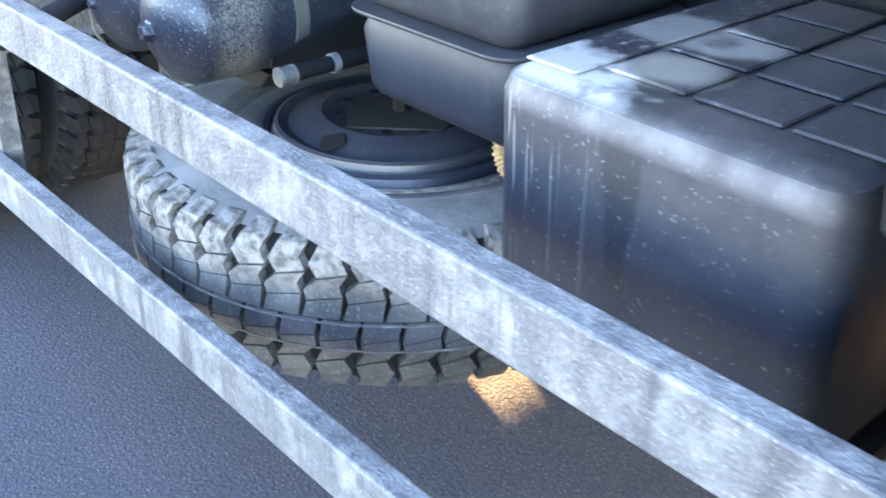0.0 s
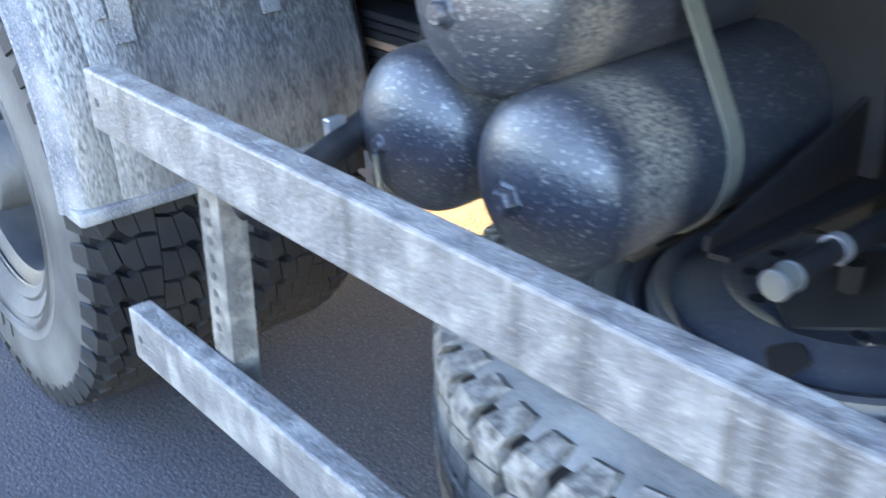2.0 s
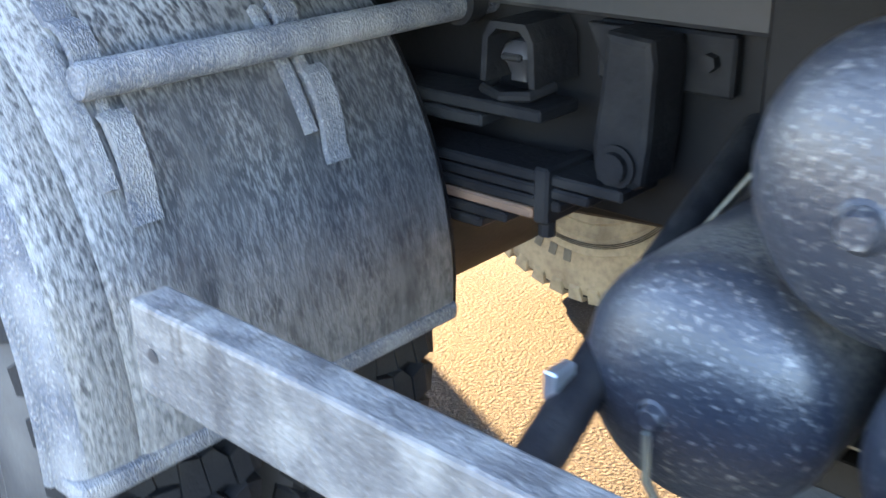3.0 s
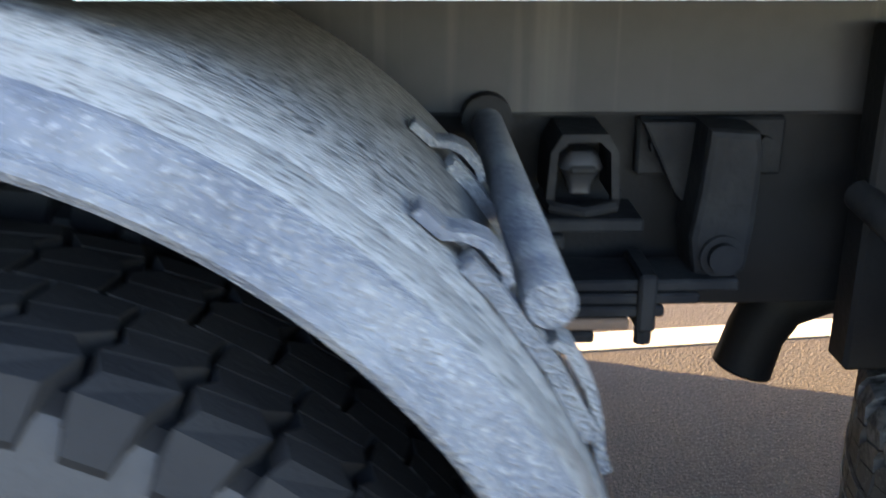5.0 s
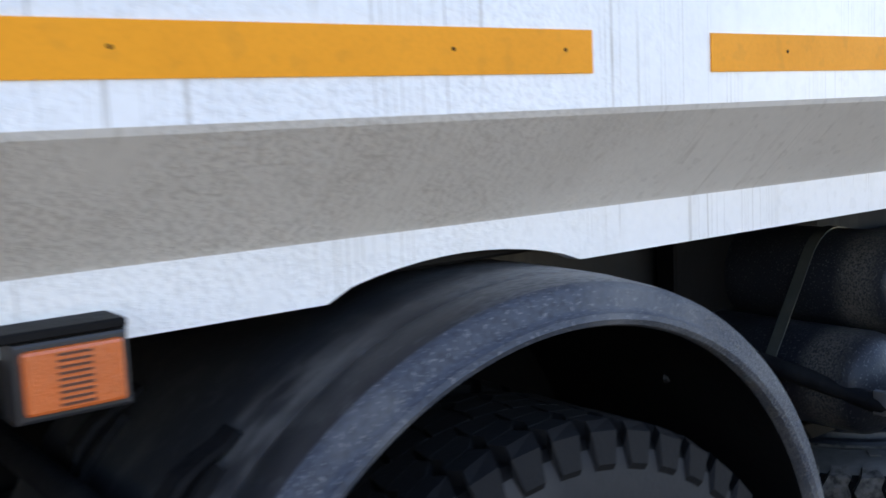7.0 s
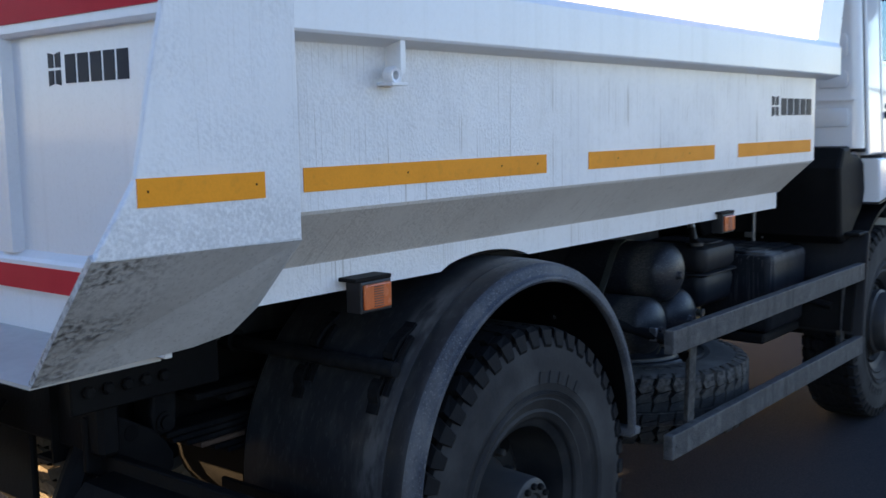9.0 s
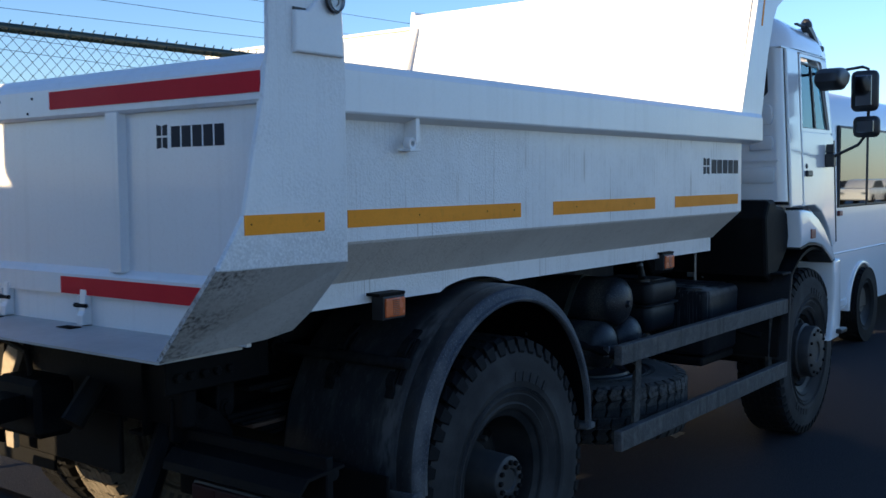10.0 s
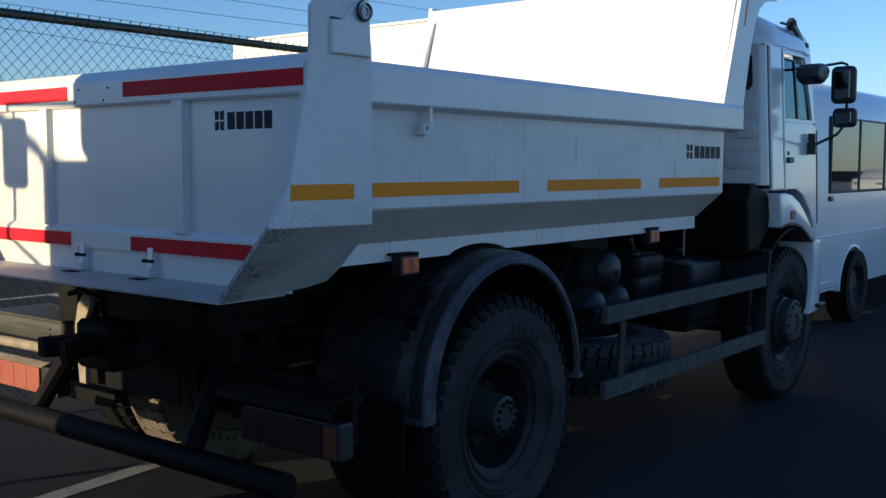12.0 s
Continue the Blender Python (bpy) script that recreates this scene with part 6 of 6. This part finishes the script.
# ---------------------------------------------------------------- bus ahead
bus = thing("bus", "white midibus with tinted windows parked ahead of the truck", "bus")
BY = -0.36
prof = [(BY, 0.37), (BY - 0.012, 0.60), (BY - 0.02, 0.90), (BY, 1.28), (BY + 0.02, 2.12), (BY + 0.05, 2.28), (BY + 0.16, 2.42), (BY + 0.40, 2.50), (1.55, 2.50), (1.80, 2.42), (1.92, 2.28), (1.95, 0.37)]
part("bus_body", prism(prof, "x", 6.45, 13.4, bevel=0.04, seg=2), CAB_PAINT, bus, "glossy white bus body", smooth=True)
for i in range(7):
    x = 6.88 + 0.93 * i
    pane = part("bus_window", box(x, x + 0.90, BY - 0.012, BY + 0.02, 1.345, 2.115, bevel=0.01), SEAL, bus, "tinted side window")
    part("pane", box(x + 0.03, x + 0.87, BY - 0.016, BY - 0.010, 1.375, 2.09, bevel=0.0), BUS_GLASS, pane)
part("crease", box(6.5, 13.35, BY - 0.026, BY, 0.915, 0.93, bevel=0.004), CAB_PAINT, bus)
part("sill_strip", box(6.5, 7.2, BY - 0.02, BY, 0.40, 0.47, bevel=0.008), CAB_PAINT, bus)
part("tail_reflector", box(6.87, 6.96, BY - 0.03, BY, 1.27, 1.32, bevel=0.006), RED, bus, "red side reflector")
part("side_marker", box(7.26, 7.34, BY - 0.03, BY, 0.54, 0.585, bevel=0.006), AMBER, bus, "amber side marker")
for x in (7.62, 11.9):
    pts = arc(x, 0.345, 0.455, 0, 180, 20) + arc(x, 0.345, 0.425, 180, 0, 20)
    part("arch_lip", prism(pts, "y", BY - 0.045, BY + 0.05, bevel=0.008), CAB_PAINT, bus, smooth=True)
    # flat dark sheet in place of the cavity's shade
    part("wheel_well", prism(arc(x, 0.345, 0.43, 0, 180, 16), "y", BY - 0.030, BY - 0.024), SEAL, bus, "flat black sheet standing for the shaded wheel well")
    bm, tb = tyre_mesh(0.37, 0.21, 0.22, 30, 0.010)
    mm = Matrix.Translation((x, BY + 0.02, 0.37))
    rb = lathe([(0, -0.03), (0.08, -0.05), (0.12, -0.03), (0.19, -0.06), (0.215, -0.09), (0.225, -0.085), (0.2, 0.05)], 32)
    bmesh.ops.transform(rb, matrix=mm, verts=rb.verts)
    bwo = part("bus_wheel", rb, RIM, bus, "black bus wheel", smooth=True)
    for q, nm in ((bm, "tyre"), (tb, "tread")):
        bmesh.ops.transform(q, matrix=mm, verts=q.verts)
        part(nm, q, RUBBER, bwo, smooth=(nm == "tyre"))

# ---------------------------------------------------------------- fence, white box, wires
FY, FZ, FE = 2.6, 2.576, 3.02          # line, height and end of the fence
fence = thing("fence", "green chain-link fence with a thick top rail", "fence", at=(0, 0, 0))
part("top_rail", tube([(-14, FY, FZ), (FE, FY, FZ)], 0.030, 12), GREEN, fence, smooth=True)
for i in range(5):
    x = FE - 3.6 * i
    part("fence_post", tube([(x, FY + 0.035, 0), (x, FY + 0.035, FZ + 0.02)], 0.028, 12), GREEN, fence, smooth=True)
bm = bmesh.new()
cell, r = 0.082, 0.0022
span = 2.52
n = int((FE + 10) / cell)
for i in range(-int(span / cell), n):
    for sgn in (1, -1):
        x0 = -10 + i * cell
        a, b = Vector((x0, FY - 0.03, 0.05)), Vector((x0 + span, FY - 0.03, 0.05 + span))
        if sgn < 0:
            a, b = Vector((x0, FY - 0.034, 0.05 + span)), Vector((x0 + span, FY - 0.034, 0.05))
        if b.x > FE:
            b = a.lerp(b, (FE - x0) / span)
        add_tube(bm, [a, b], r, 3, caps=False)
for i in range(int((FE + 12) / cell)):
    x0 = -12 + i * cell
    add_tube(bm, [(x0, FY - 0.03, FZ - 0.02), (x0 + 0.008, FY - 0.02, FZ + 0.030), (x0 + 0.022, FY - 0.015, FZ + 0.046)], 0.0045, 4, caps=False)
tagged(part("chain_link", bm, GREEN, fence, "green chain-link mesh"), kind="stuff")

cabin = thing("site_cabin", "tall white site cabin in full sun beyond the fence", "cabin")
part("cabin_wall", box(6.0, 13.0, 3.0, 7.57, 0.02, 3.31, bevel=0.02, seg=2), PAINT, cabin)
part("roof_trim", box(5.985, 13.02, 2.985, 7.585, 3.312, 3.345, bevel=0.004), PAINT, cabin)
for k in range(9):
    for q in (7.50, 7.42, 6.60):
        part("wall_screw", box(5.993, 6.002, q - 0.012, q + 0.012, 1.2 + 0.23 * k, 1.224 + 0.23 * k, bevel=0), STRAP, cabin)

wires = thing("power_lines", "thin overhead power lines between two far poles", "power line")
for z0, rise in ((7.02, 0.0), (7.28, 0.023), (8.10, 0.016), (6.90, -0.024), (6.50, -0.029), (8.90, 0.020)):
    pts = [(4 + 7 * i, 30, z0 + rise * 7 * i + 0.012 * (i - 4) ** 2) for i in range(9)]
    part("wire", tube(pts, 0.012, 4), SEAL, wires)
for x in (4, 60):
    part("utility_pole", tube([(x, 30, 0), (x, 30, 10.6)], [0.14, 0.09], 10), STRAP, wires, "grey utility pole")
    part("cross_arm", box(x - 0.06, x + 0.06, 29.2, 30.8, 9.7, 9.85, bevel=0.01), STRAP, wires)
lamp_pole = thing("street_lamp", "distant slim grey lamp pole", "street lamp")
part("pole", tube([(30.0, 29.3, 0), (30.0, 29.3, 10.4)], [0.10, 0.06], 10), STRAP, lamp_pole)

# ---------------------------------------------------------------- lorry parked behind, whose shade lies on the tailgate
# unseen, known only by its shade; dark paint keeps bounce off the tailgate
lorry = thing("parked_lorry", "dark blue lorry parked behind, its shade on the tailgate", "lorry")
part("lorry_cab", box(-5.2, -3.2, -1.20, 1.49, 1.50, 2.07, bevel=0.05, seg=2), LORRY, lorry, smooth=True)
part("lorry_cab_base", box(-5.2, -3.22, -1.20, 1.19, 0.85, 1.495, bevel=0.05, seg=2), LORRY, lorry, smooth=True)
part("lorry_cab_top", box(-5.2, -3.25, -1.20, 1.27, 2.075, 3.0, bevel=0.08, seg=3), LORRY, lorry, smooth=True)
part("lorry_box", box(-11.5, -5.3, -1.25, 1.52, 1.0, 3.3, bevel=0.03), LORRY, lorry)
part("lorry_bumper", box(-3.4, -3.1, -1.20, 1.425, 0.35, 0.84, bevel=0.05), LORRY, lorry)
part("lorry_mirror", box(-3.20, -3.10, 1.64, 1.84, 1.925, 2.245, bevel=0.03, seg=2), SHELL, lorry)
part("lorry_mirror_arm", tube([(-3.4, 1.27, 2.335), (-3.15, 1.74, 2.30), (-3.15, 1.76, 1.685), (-3.4, 1.46, 1.535)], 0.014, 8), SHELL, lorry, smooth=True)
for x in (-4.1, -9.5):
    for y in (-0.82, 1.28):
        bm, tb = tyre_mesh(0.50, 0.26, 0.28, 30)
        for q, nm in ((bm, "tyre"), (tb, "tread")):
            bmesh.ops.transform(q, matrix=Matrix.Translation((x, y, 0.5)), verts=q.verts)
            part(nm, q, RUBBER, lorry)

# a pale crumpled scrap on the asphalt
scrap = thing("litter_scrap", "small pale crumpled scrap lying on the asphalt", "litter", at=(3.03, -0.52, 0.0))
bm = bmesh.new()
rng = random.Random(8)
grid = [[bm.verts.new((-0.07 + 0.035 * i + rng.uniform(-0.008, 0.008), -0.03 + 0.02 * k + rng.uniform(-0.006, 0.006), 0.002 + 0.016 * rng.random())) for k in range(4)] for i in range(5)]
for i in range(4):
    for k in range(3):
        bm.faces.new((grid[i][k], grid[i + 1][k], grid[i + 1][k + 1], grid[i][k + 1]))
bmesh.ops.solidify(bm, geom=bm.faces[:], thickness=0.0015)
part("scrap", bm, DRIED_MUD, scrap)

# ---------------------------------------------------------------- far car park, mirrored in the bus windows
CAR_PAINTS = [surface(nm, c, 0.25, grain=60, grain_amount=0.03, stain=1.5, stain_amount=0.1, bump=0.0, coat=0.5) for nm, c in
              (("white_car_paint", (0.70, 0.70, 0.70)), ("dark_car_paint", (0.03, 0.032, 0.036)), ("red_car_paint", (0.35, 0.02, 0.02)), ("silver_car_paint", (0.40, 0.41, 0.42)))]


def parked_car(x, y, paint, colour):
    car = thing("parked_car", colour + " car standing in the far row of the yard", "car", "cars in the far row", at=(x, y, 0.012))
    low = [(-2.1, 0.35), (-2.15, 0.75), (-2.0, 0.92), (-1.2, 0.98), (1.7, 0.98), (2.1, 0.85), (2.15, 0.40), (1.9, 0.28), (-1.9, 0.28)]
    part("car_body", prism(low, "y", -0.88, 0.88, bevel=0.06, seg=2), paint, car, smooth=True)
    roof = [(-1.15, 0.985), (-0.45, 1.42), (0.95, 1.46), (1.65, 0.985)]
    cabin = part("cabin", prism(roof, "y", -0.74, 0.74, bevel=0.05, seg=2), paint, car, smooth=True)
    for side in (-1, 1):
        for pane in ([(-0.85, 1.02), (-0.40, 1.36), (0.22, 1.38), (0.22, 1.02)], [(0.30, 1.02), (0.30, 1.38), (0.90, 1.38), (1.35, 1.02)]):
            part("window", prism(pane, "y", side * 0.735, side * 0.755), SEAL, cabin)
        for wx in (-1.35, 1.35):
            bm = lathe([(0, -0.11), (0.20, -0.11), (0.22, -0.09), (0.31, -0.11), (0.33, -0.08), (0.33, 0.08), (0.31, 0.11), (0, 0.11)], 24)
            bmesh.ops.transform(bm, matrix=Matrix.Translation((wx, side * 0.80, 0.33)), verts=bm.verts)
            part("wheel", bm, RUBBER, car, smooth=True)
    for hy in (-0.62, 0.62):
        part("headlight", box(-2.16, -2.05, hy - 0.16, hy + 0.16, 0.62, 0.76, bevel=0.02), ZINC, car)
    return car


for i in range(9):
    parked_car(58.0 + 5.2 * i, -14.0 - 0.6 * (i % 2), CAR_PAINTS[(i * 3 + 1) % 4 if i % 3 else 0], ("white", "dark", "red", "silver")[(i * 3 + 1) % 4 if i % 3 else 0])
